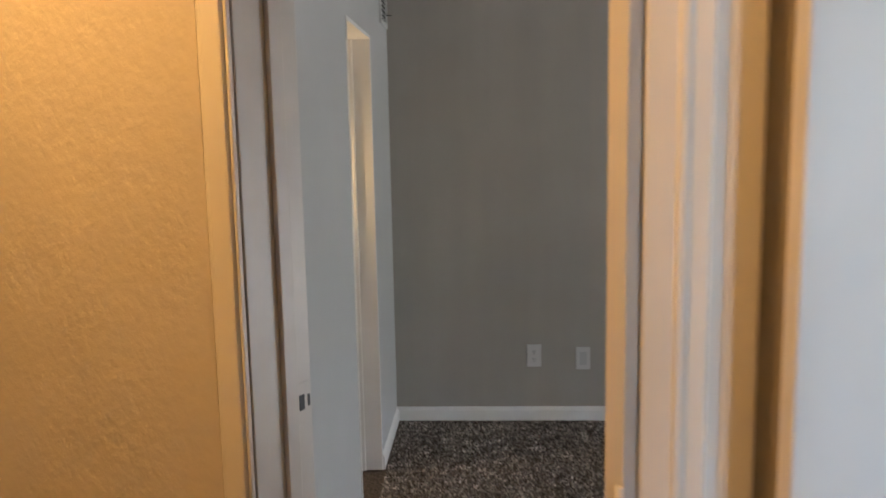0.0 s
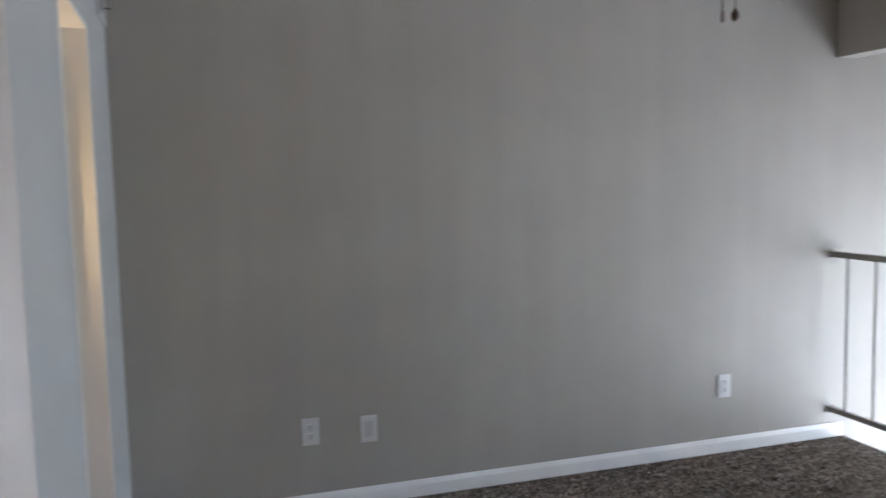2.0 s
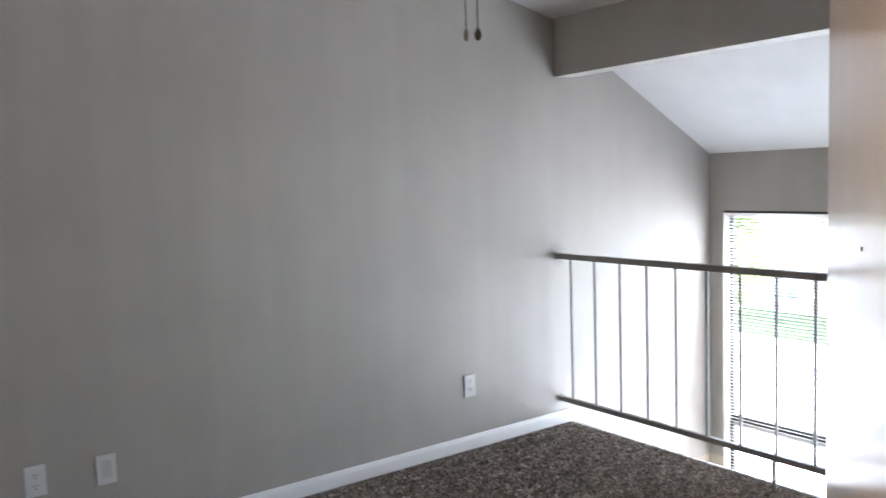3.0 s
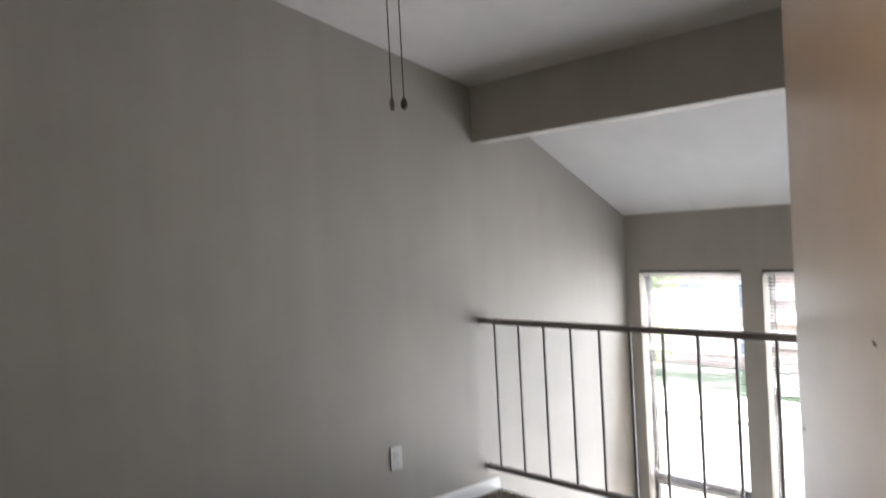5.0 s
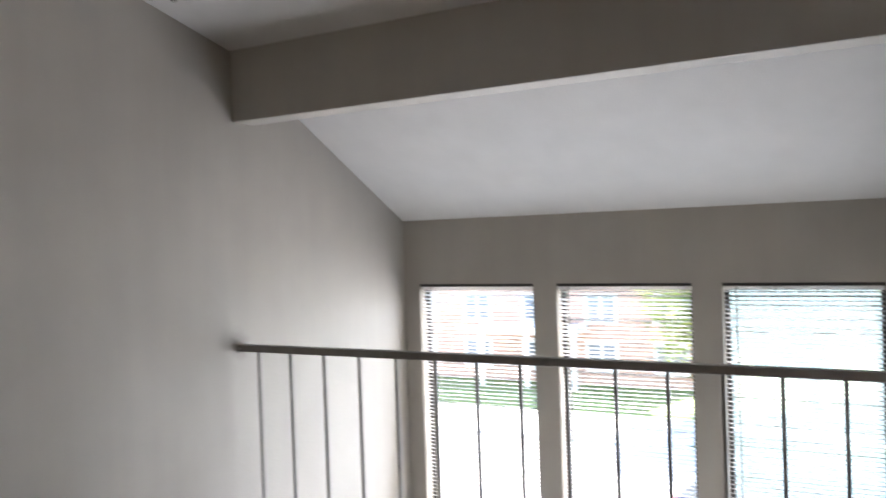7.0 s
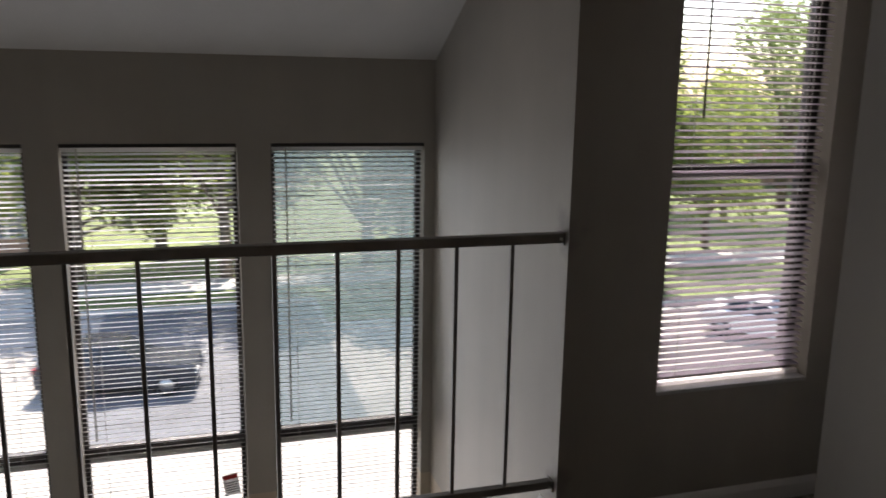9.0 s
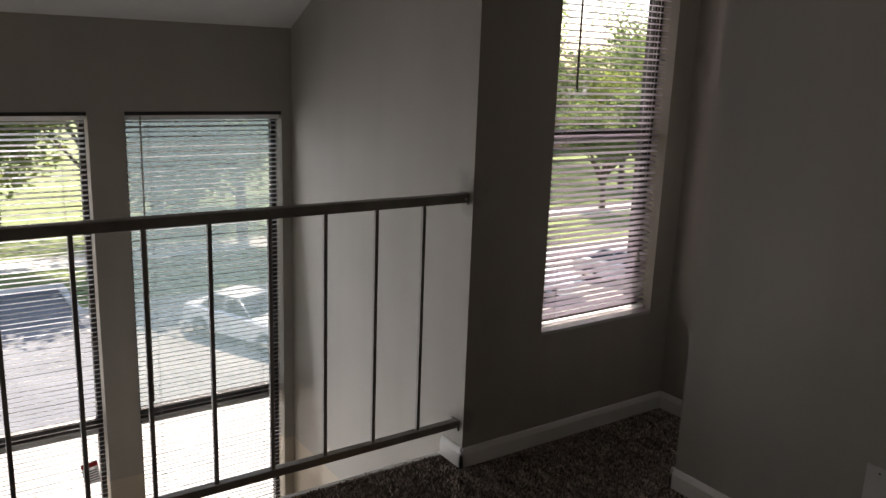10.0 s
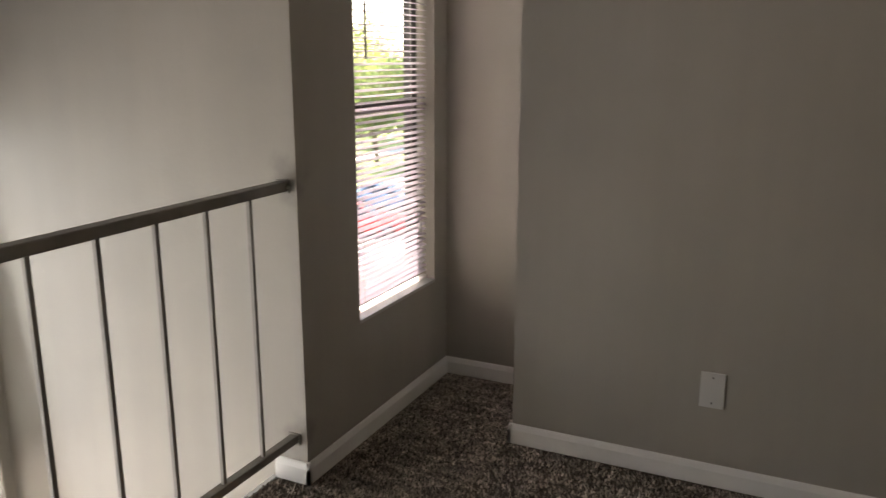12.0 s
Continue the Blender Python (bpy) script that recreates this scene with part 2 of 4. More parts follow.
def add_rod(bm, a, b, r0, r1=None, n=12, caps=True):
    a, b = Vector(a), Vector(b)
    r1 = r0 if r1 is None else r1
    q = (b - a).to_track_quat("Z", "Y")
    rings = []
    for p, r in ((a, r0), (b, r1)):
        rings.append([bm.verts.new(p + q @ Vector((r * math.cos(2 * math.pi * i / n), r * math.sin(2 * math.pi * i / n), 0))) for i in range(n)])
    for i in range(n):
        f = bm.faces.new((rings[0][i], rings[0][(i + 1) % n], rings[1][(i + 1) % n], rings[1][i]))
        f.smooth = True
    if caps:
        bm.faces.new(rings[0][::-1])
        bm.faces.new(rings[1])


def add_lathe(bm, profile, n=20, m=None, cap=True):
    """profile: (radius, height) rows, turned about z."""
    rings = []
    for r, z in profile:
        ring = [bm.verts.new((r * math.cos(2 * math.pi * i / n), r * math.sin(2 * math.pi * i / n), z)) for i in range(n)]
        if m is not None:
            for v in ring:
                v.co = m @ v.co
        rings.append(ring)
    for a, b in zip(rings, rings[1:]):
        for i in range(n):
            f = bm.faces.new((a[i], a[(i + 1) % n], b[(i + 1) % n], b[i]))
            f.smooth = True
    if cap:
        bm.faces.new(rings[0][::-1])
        bm.faces.new(rings[-1])


def add_profile(bm, prof, a, b, up=(0, 0, 1), out=(0, -1, 0)):
    """A moulding: prof is rows of (out, up), swept straight from a to b."""
    a, b, up, out = Vector(a), Vector(b), Vector(up), Vector(out)
    r0 = [bm.verts.new(a + out * o + up * u) for o, u in prof]
    r1 = [bm.verts.new(b + out * o + up * u) for o, u in prof]
    n = len(prof)
    for i in range(n):
        bm.faces.new((r0[i], r0[(i + 1) % n], r1[(i + 1) % n], r1[i]))
    bm.faces.new(r0[::-1])
    bm.faces.new(r1)


def mesh_of(bm, name, material):
    bmesh.ops.recalc_face_normals(bm, faces=bm.faces)
    me = bpy.data.meshes.new(name)
    bm.to_mesh(me)
    bm.free()
    me.materials.append(material)
    return me


def part(name, bm, material, parent=None, label=""):
    ob = new(name, mesh_of(bm, name, material))
    if parent is not None:
        ob.parent = parent
    if label:
        ob["label"] = label
    return ob


def thing(name, loc, label, category, group="", kind="", rz=0):
    ob = new(name)
    ob.matrix_world = pose(*loc, 0, 0, rz)
    ob.empty_display_size = 0.05
    return tagged(ob, label, category, group, kind)


def structure(name, boxes, material, label, bevel=0.0):
    bm = bmesh.new()
    for b in boxes:
        add_box(bm, *b, bevel=bevel)
    return tagged(part(name, bm, material), label, name.split("_")[0], kind="structure")


# ---- plan ----
XR = 3.39          # railing
XW = 4.78          # tall window wall, room face
XN = 3.345         # nook window wall, room face
YV = -2.53         # side wall of the open well
YN = -3.56         # nook side wall
YD = -3.075        # door wall, room face
YH = -3.206        # door wall, hall face
XC = 2.86          # corner of the door wall beside the nook
DM = pose(0.113, -2.838, 0, 0, 0, -26.4)  # canted door wall: x along it, y through it into the room
DW, DT, DH = 0.544, 0.13, 2.03            # its opening: width, wall thickness, height
ZL = -2.75         # lower floor
ZT = -0.50         # where the tan lower walls begin
ZG = -7.4          # ground outside
WIN = ((-0.81, -0.10), (-1.645, -0.943), (-2.482, -1.788))  # tall windows
WZ0, WZ1 = -1.05, 1.138


def roof_z(x):
    return 2.245 + 0.235 * (XR - x) if x < XR else 2.245 - 0.53 * (x - XR)


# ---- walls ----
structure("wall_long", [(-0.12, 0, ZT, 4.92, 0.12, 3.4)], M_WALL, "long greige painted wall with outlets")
structure("wall_long_lower", [(XR + 0.1, 0, ZL, 4.92, 0.12, ZT)], M_TAN, "tan painted lower part of the long wall")
CY0, CY1, CZ = -1.21, -0.63, 1.865
structure("wall_closet", [(-0.12, CY1, 0, 0, 0, 3.3), (-0.12, -2.70, 0, 0, CY0, 3.3), (-0.12, CY0, CZ, 0, CY1, 3.3)], M_CLOSET, "white painted wall with a closet opening and a vent")
structure("wall_door", [(0.86, YH, 0, XC, YD, 3.3), (XC - 0.12, YN - 0.12, 0, XC, YH, 3.3)], M_WALL, "greige wall beside the doorway with a blank plate")
bm = bmesh.new()
for u0, u1, z0, z1 in ((-0.33, -0.022, 0, 3.3), (DW + 0.14, 0.87, 0, 3.3), (-0.022, DW + 0.14, DH + 0.02, 3.3)):
    add_box(bm, u0, 0.0, z0, u1, DT - 0.002, z1, m=DM)
tagged(part("wall_doorway", bm, M_WALL), "greige canted wall round the narrow doorway", "wall", kind="structure")
bm = bmesh.new()
add_box(bm, -1.87, 0.0, 0, -0.33, DT, 3.3, m=DM)
tagged(part("wall_hall_canted", bm, M_TEXT), "textured canted hall wall", "wall", kind="structure")
structure("wall_nook_side", [(XC, YN - 0.12, 0, XN + 0.12, YN, 3.2)], M_WALL, "greige side wall of the window nook")
NY0, NY1, NZ0, NZ1 = -3.445, -2.865, 0.44, 1.98
structure("wall_nook_window", [(XN, YN, 0, XN + 0.12, NY0, 3.2), (XN, NY1, 0, XN + 0.12, YV - 0.12, 3.2), (XN, NY0, 0, XN + 0.12, NY1, NZ0), (XN, NY0, NZ1, XN + 0.12, NY1, 3.2)], M_WALL, "greige nook wall round a window opening")
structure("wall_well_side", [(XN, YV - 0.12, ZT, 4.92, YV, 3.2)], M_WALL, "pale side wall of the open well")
structure("wall_well_side_lower", [(XN, YV - 0.12, ZL, 4.92, YV, ZT)], M_TAN, "tan painted lower part of the well wall")
up, low, y_prev = [], [], 0.0
for a, b in WIN:
    up.append((XW, b, ZT, XW + 0.14, y_prev, 2.2))
    low.append((XW, b, ZL, XW + 0.14, y_prev, ZT))
    y_prev = a
up.append((XW, YV, ZT, XW + 0.14, y_prev, 2.2))
low.append((XW, YV, ZL, XW + 0.14, y_prev, ZT))
for a, b in WIN:
    up.append((XW, a, WZ1, XW + 0.14, b, 2.2))
    low.append((XW, a, ZL, XW + 0.14, b, WZ0))
structure("wall_windows", up, M_WALL, "greige end wall with three tall windows")
structure("wall_windows_lower", low, M_TAN, "tan painted lower part of the window wall")
structure("wall_under_loft", [(XR + 0.0, YV, ZL, XR + 0.08, 0, -0.28)], M_WALL, "plain wall under the loft edge")
structure("wall_hall_left", [(-1.72, -5.6, 0, -1.55, -1.90, 3.3)], M_TEXT, "textured hall wall")
# The small opening, out of view, is added for the bath light.
structure("wall_hall_back", [(-1.6, -5.6, 0, 0.84, -5.48, 3.3), (1.14, -5.6, 0, 2.6, -5.48, 3.3), (0.84, -5.6, 0, 1.14, -5.48, 1.0), (0.84, -5.6, 2.0, 1.14, -5.48, 3.3)], M_TEXT, "textured wall behind the hall")
bm = bmesh.new()
add_box(bm, -1.80, -0.012, 0, -0.064, -0.002, 2.6, m=DM)
tagged(part("wall_hall_face", bm, M_TEXT), "orange-peel textured hall wall lit warm", "wall", kind="structure")
structure("wall_bath_partition", [(0.72, -5.48, 0, 0.80, -4.15, 2.6)], M_TRIM, "white partition between hall and bathroom")
structure("wall_bath_end", [(2.5, -5.48, 0, 2.6, YH, 3.3)], M_TRIM, "white bathroom end wall")
structure("wall_closet_inside", [(-1.6, -1.88, 0, -1.5, 0.0, 2.6), (-1.5, -1.88, 0, -0.12, -1.78, 2.6), (-1.5, -0.02, 0, -0.12, 0.08, 2.6)], M_TRIM, "white closet walls")

# ---- ceilings and beam ----
bm = bmesh.new()
for x0, x1, ya, yb in ((-1.8, XR + 0.12, YN - 0.3, 0.12), (XR + 0.12, 5.0, YV - 0.2, 0.12)):
    z0, z1 = roof_z(x0), roof_z(x1)
    if x0 > XR:
        z0 = roof_z(XR + 0.12)
    else:
        z1 = roof_z(XR) - 0.235 * 0.12
    vs = [bm.verts.new(p) for p in ((x0, ya, z0), (x1, ya, z1), (x1, yb, z1), (x0, yb, z0), (x0, ya, z0 + 0.1), (x1, ya, z1 + 0.1), (x1, yb, z1 + 0.1), (x0, yb, z0 + 0.1))]
    for f in ((3, 2, 1, 0), (4, 5, 6, 7), (0, 1, 5, 4), (1, 2, 6, 5), (2, 3, 7, 6), (3, 0, 4, 7)):
        bm.faces.new([vs[i] for i in f])
tagged(part("ceiling", bm, M_CEIL), "white sloping ceiling in two pitches", "ceiling", kind="structure")
plan = [Vector(p) for p in ((-1.72, -5.6), (2.6, -5.6), (2.6, YH), (0.90, YH))] + [(DM @ Vector((u, 0.06, 0))).to_2d() for u in (0.80, -1.87)]
bm = bmesh.new()
bm.faces.new([bm.verts.new((p.x, p.y, 2.6)) for p in plan])
bmesh.ops.solidify(bm, geom=bm.faces[:], thickness=-0.1)
tagged(part("ceiling_hall", bm, M_CEIL), "flat white hall ceiling", "ceiling", kind="structure")
structure("ceiling_closet", [(-1.6, -1.88, 2.6, -0.12, 0.08, 2.7)], M_CEIL, "flat white closet ceiling")
bm = bmesh.new()
add_box(bm, XR, YV + 0.001, 1.935, XR + 0.125, -0.001, 2.32, bevel=0.004)
tagged(part("beam", bm, M_WALL), "painted ceiling beam over the railing", "beam", kind="structure")

# ---- floors ----
structure("floor", [(-1.6, -5.6, -0.28, XR + 0.075, YN + 0.5, -0.012), (-1.6, YN + 0.5, -0.28, XR + 0.075, 0, -0.012), (XC - 0.1, YN, -0.28, XN, YD, -0.011)], M_CARPET, "dark brown frieze carpet floor")
structure("floor_lower", [(XR, YV, ZL - 0.1, 4.8, 0, ZL)], M_FLOORB, "lower living room carpet")

# ---- baseboards ----
BASE = [(0, 0), (0.012, 0), (0.012, 0.052), (0.007, 0.066), (0.003, 0.072), (0, 0.072)]


def baseboard(name, runs, label):
    bm = bmesh.new()
    for a, b, out in runs:
        add_profile(bm, BASE, (*a, -0.004), (*b, -0.004), out=(*out, 0))
    return tagged(part(name, bm, M_TRIM), label, "baseboard", kind="structure")


baseboard("baseboard_long", [((0.0, 0), (XR + 0.075, 0), (0, -1))], "white wooden baseboard along the long wall")
baseboard("baseboard_closet", [((0, CY1), (0, -0.012), (1, 0)), ((0, -2.64), (0, CY0), (1, 0))], "white baseboard beside the closet opening")
baseboard("baseboard_nook", [((XN, YV + 0.012), (XN, YN + 0.012), (-1, 0)), ((XC, YN), (XN, YN), (0, 1)), ((XN - 0.012, YV), (XR + 0.075, YV), (0, 1))], "white baseboard round the nook")
baseboard("baseboard_door", [((0.90, YD), (XC + 0.012, YD), (0, 1)), ((XC, YD + 0.012), (XC, YN + 0.012), (1, 0))], "white baseboard along the door wall")
structure("trim_loft_edge", [(XR + 0.076, YV + 0.001, -0.30, XR + 0.094, -0.001, -0.006)], M_TRIM, "white fascia under the loft edge")

# ---- doorway, in the canted wall ----
def door_part(name, boxes, material, bevel, parent=None, label=""):
    bm = bmesh.new()
    for b in boxes:
        add_box(bm, *b, bevel=bevel, m=DM)
    return part(name, bm, material, parent, label)


jl = tagged(door_part("door_frame_left", [(-0.022, -0.004, 0, 0, DT + 0.004, DH)], M_JAMB, 0.002), "white painted door jamb with stop and strike plate", "door frame", kind="structure")
door_part("door_stop", [(0.0005, 0.060, 0, 0.010, 0.090, DH - 0.01)], M_JAMB, 0.0025, jl)
door_part("door_casing", [(-0.052, -0.018, 0, -0.012, -0.001, DH + 0.06)], M_TRIM, 0.004, jl, "white moulded casing on the hall side")
door_part("casing_bead", [(-0.062, -0.014, 0, -0.0525, -0.003, DH + 0.07), (-0.010, -0.013, 0, -0.003, -0.0045, DH)], M_TRIM, 0.003, jl)
strike = door_part("strike_plate", [(0.0005, 0.094, 0.998, 0.0018, 0.131, 1.060)], M_JAMB, 0.0006, jl, "painted-over steel strike plate")
door_part("latch_hole", [(0.0015, 0.100, 1.014, 0.0026, 0.113, 1.040), (0.0015, 0.121, 1.017, 0.0026, 0.127, 1.037)], M_DARK, 0.0004, strike, "dark latch hole")
jr = tagged(door_part("door_frame_right", [(DW + 0.046, -0.006, 0, DW + 0.139, 0.012, DH)], M_TRIM, 0.003), "white painted door jamb with moulded casing", "door frame", kind="structure")
CASE = [(0, 0), (0.012, 0.0), (0.014, 0.004), (0.014, 0.034), (0.019, 0.040), (0.019, 0.046), (0.015, 0.052), (0.015, 0.070), (0, 0.073)]
bm = bmesh.new()
add_profile(bm, CASE, DM @ Vector((DW + 0.045, 0, 0)), DM @ Vector((DW + 0.045, 0, DH + 0.06)), up=DM.to_3x3() @ Vector((1, 0, 0)), out=DM.to_3x3() @ Vector((0, -1, 0)))
part("door_casing", bm, M_TRIM, jr)
door_part("casing_batten", [(DW + 0.131, -0.010, 0, DW + 0.166, -0.0005, DH + 0.06), (DW + 0.192, -0.020, 0, DW + 0.226, -0.0005, DH + 0.06)], M_TRIM, 0.003, jr)
tagged(door_part("door_frame_head", [(-0.022, -0.004, DH, DW + 0.139, DT + 0.004, DH + 0.022)], M_TRIM, 0.002), "white painted door head", "door frame", kind="structure")

# open door leaf into the room, hung on the right-hand jamb
leaf = thing("door", (0.600, -3.080, 0.01), "narrow white flush door standing wide open into the room", "door", rz=31.8)
bm = bmesh.new()
add_box(bm, 0.0, -0.034, 0.0, 0.512, 0.0, DH - 0.02, bevel=0.003)
part("door_leaf", bm, M_DOOR, leaf)
bm = bmesh.new()
add_box(bm, 0.512 - 0.0005, -0.028, 0.99, 0.512 + 0.0015, -0.006, 1.05, bevel=0.0006)
fp = part("latch_plate", bm, M_STEEL, leaf, "worn steel latch plate")
bm = bmesh.new()
add_box(bm, 0.512 + 0.0015, -0.020, 1.013, 0.512 + 0.006, -0.008, 1.027, bevel=0.002)
part("latch_bolt", bm, M_STEEL, fp)
for z in (0.2, 0.95, 1.75):
    bm = bmesh.new()
    add_rod(bm, (-0.003, -0.031, z), (-0.003, -0.031, z + 0.09), 0.005)
    part("hinge", bm, M_TRIM, leaf, "painted-over hinge knuckle")
for u, z in ((0.193, 1.331), (0.485, 1.21)):
    bm = bmesh.new()
    add_box(bm, u - 0.0022, -0.0002, z - 0.0016, u + 0.0024, 0.0006, z + 0.0014, bevel=0.0002)
    part("chip", bm, M_DARK, leaf, "small dark paint chip")

# second door leaf standing against the hall wall
bath_door = thing("door", (0.735, -3.290, 0.01), "smooth white bathroom door open against the hall wall", "door")
bm = bmesh.new()
add_box(bm, 0, 0, 0, 0.70, 0.035, 1.99, bevel=0.003)
part("door_leaf", bm, M_DOOR, bath_door)
bm = bmesh.new()
for z in (0.2, 1.0, 1.75):
    add_rod(bm, (0.704, 0.035, z), (0.704, 0.035, z + 0.09), 0.006)
part("hinge", bm, M_STEEL, bath_door)

# hall lamp under the hall ceiling
lamp = thing("ceiling_lamp", (-0.40, -3.18, 2.6), "warm bulb lamp under the hall ceiling", "lamp")
bm = bmesh.new()
add_lathe(bm, [(0.02, -0.035), (0.10, -0.030), (0.115, -0.012), (0.115, 0.0)], 24)
part("base_plate", bm, M_STEEL, lamp)
bm = bmesh.new()
add_lathe(bm, [(0.012, -0.033), (0.02, -0.05), (0.045, -0.09), (0.045, -0.115), (0.02, -0.15)], 16)
part("bulb", bm, M_BULB, lamp)

# ---- closet opening trim and vent ----
bm = bmesh.new()
add_box(bm, -0.122, CY1 - 0.014, 0, 0.004, CY1 + 0.001, CZ, bevel=0.002)
add_box(bm, -0.122, CY0 - 0.001, 0, 0.004, CY0 + 0.014, CZ, bevel=0.002)
add_box(bm, -0.122, CY0, CZ - 0.014, 0.004, CY1, CZ + 0.001, bevel=0.002)
tagged(part("closet_frame", bm, M_TRIM), "white wooden lining of the closet opening", "door frame", kind="structure")
bm = bmesh.new()
add_box(bm, -0.10, CY1 - 0.026, 0, -0.07, CY1 - 0.014, CZ - 0.014, bevel=0.002)
add_box(bm, -0.10, CY0 + 0.014, 0, -0.07, CY0 + 0.026, CZ - 0.014, bevel=0.002)
tagged(part("closet_stop", bm, M_TRIM), "white door stop in the closet opening", "door frame", kind="structure")

vent = thing("air_vent", (0.0, -0.155, 1.965), "white louvred air vent high on the wall", "vent")
bm = bmesh.new()
for b in ((0, -0.12, 0, 0.010, 0.12, 0.022), (0, -0.12, 0.20, 0.010, 0.12, 0.222), (0, -0.12, 0.022, 0.010, -0.098, 0.20), (0, 0.098, 0.022, 0.010, 0.12, 0.20)):
    add_box(bm, *b, bevel=0.002)
part("frame", bm, M_PLATE, vent)
bm = bmesh.new()
add_box(bm, 0.0005, -0.1, 0.02, 0.002, 0.1, 0.202)
part("backing", bm, M_DARK, vent, "dark duct behind the louvres")
for i in range(8):
    bm = bmesh.new()
    add_box(bm, -0.006, -0.098, -0.001, 0.006, 0.098, 0.001, m=pose(0.0065, 0, 0.034 + i * 0.021, 0, 40, 0))
    part("louvre", bm, M_PLATE, vent)
bm = bmesh.new()
add_rod(bm, (0.009, 0.075, 0.06), (0.035, 0.075, 0.058), 0.0025, n=6)
part("lever", bm, M_DARK, vent, "small dark damper lever")


# ---- wall plates ----
def plate_base(name, m, label, group, w=0.072, h=0.116):
    t = new(name)
    t.empty_display_size = 0.03
    t.matrix_world = m
    tagged(t, label, "outlet", group)
    bm = bmesh.new()
    add_box(bm, -w / 2, -0.006, -h / 2, w / 2, 0.0, h / 2, bevel=0.0025)
    part("cover_plate", bm, M_PLATE, t)
    return t


def outlet(m, label):
    t = plate_base("outlet", m, label, "duplex outlets on the long wall")
    for dz in (0.02, -0.02):
        bm = bmesh.new()
        add_box(bm, -0.017, -0.0085, dz - 0.0145, 0.017, -0.0055, dz + 0.0145, bevel=0.002)
        socket = part("socket", bm, M_PLATE, t)
        bm = bmesh.new()
        for dx in (-0.006, 0.006):
            add_box(bm, dx - 0.0013, -0.0092, dz - 0.001, dx + 0.0013, -0.0080, dz + 0.008)
        add_box(bm, -0.0025, -0.0092, dz - 0.010, 0.0025, -0.0080, dz - 0.006)
        part("slots", bm, M_DARK, socket)
    bm = bmesh.new()
    add_rod(bm, (0, -0.006, 0), (0, -0.0078, 0), 0.003, n=8)
    part("screw", bm, M_STEEL, t)
    return t


outlet(pose(0.708, 0.0, 0.337), "white duplex outlet low on the greige wall")
outlet(pose(2.742, 0.0, 0.330), "white duplex outlet near the railing")
jack = plate_base("wall_plate", pose(0.956, 0.0, 0.322), "white recessed plate with a painted-over insert", "")
bm = bmesh.new()
add_box(bm, -0.018, -0.0075, -0.034, 0.018, -0.0055, 0.034, bevel=0.0015)
part("insert", bm, M_CLOSET, jack, "greige painted insert")
bm = bmesh.new()
for k in range(6):
    z = -0.058 - 0.032 * k
    x = -0.022 - 0.003 * k + 0.002 * (k % 2)
    add_box(bm, x - 0.0012, -0.0012, z - 0.033, x + 0.0012, 0.0, z, bevel=0.0004)
part("paint_ridge", bm, M_WALL, jack, "thin ridge in the paint below the plate")
blank = plate_base("wall_plate", pose(2.2055, YD, 0.316, 0, 0, 180), "white blank cover plate with two screws", "", 0.074, 0.116)
for dz in (0.0417, -0.0417):
    bm = bmesh.new()
    add_rod(bm, (0, -0.006, dz), (0, -0.0072, dz), 0.003, n=8)
    part("screw", bm, M_DARK, blank, "dark screw head")

# ---- railing ----
rail = thing("railing", (XR, YV / 2, 0), "grey painted metal railing along the loft edge", "railing")


def rail_part(name, b, bevel, label=""):
    bm = bmesh.new()
    x0, y0, z0, x1, y1, z1 = b
    oy = YV / 2
    add_box(bm, x0, y0 - oy, z0, x1, y1 - oy, z1, bevel=bevel)
    return part(name, bm, M_RAIL, rail, label)


rail_part("top_rail", (-0.019, YV + 0.004, 0.936, 0.019, -0.006, 0.966), 0.004)
rail_part("bottom_rail", (-0.014, YV + 0.004, 0.132, 0.014, -0.006, 0.158), 0.003)
for k in range(14):
    y = -0.104 - 0.1742 * k
    rail_part("baluster", (-0.006, y - 0.006, 0.157, 0.006, y + 0.006, 0.937), 0.0012)
rail_part("leg", (-0.008, -1.322, -0.01, 0.008, -1.306, 0.133), 0.0015)
for z in (0.951, 0.145):
    for y, d in ((YV + 0.001, 1), (-0.001, -1)):
        bm = bmesh.new()
        oy = YV / 2
        add_box(bm, -0.022, min(y, y + d * 0.005) - oy, z - 0.022, 0.022, max(y, y + d * 0.005) - oy, z + 0.018, bevel=0.0015)
        add_box(bm, 0.012, min(y, y + d * 0.03) - oy, z - 0.016, 0.016, max(y, y + d * 0.03) - oy, z + 0.012, bevel=0.0015)
        br = part("bracket", bm, M_RAIL, rail)
        bm = bmesh.new()
        add_rod(bm, (-0.024, y + d * 0.014 - oy, z), (-0.029, y + d * 0.014 - oy, z), 0.005, n=6)
        part("bolt", bm, M_STEEL, br, "bare steel bolt head")


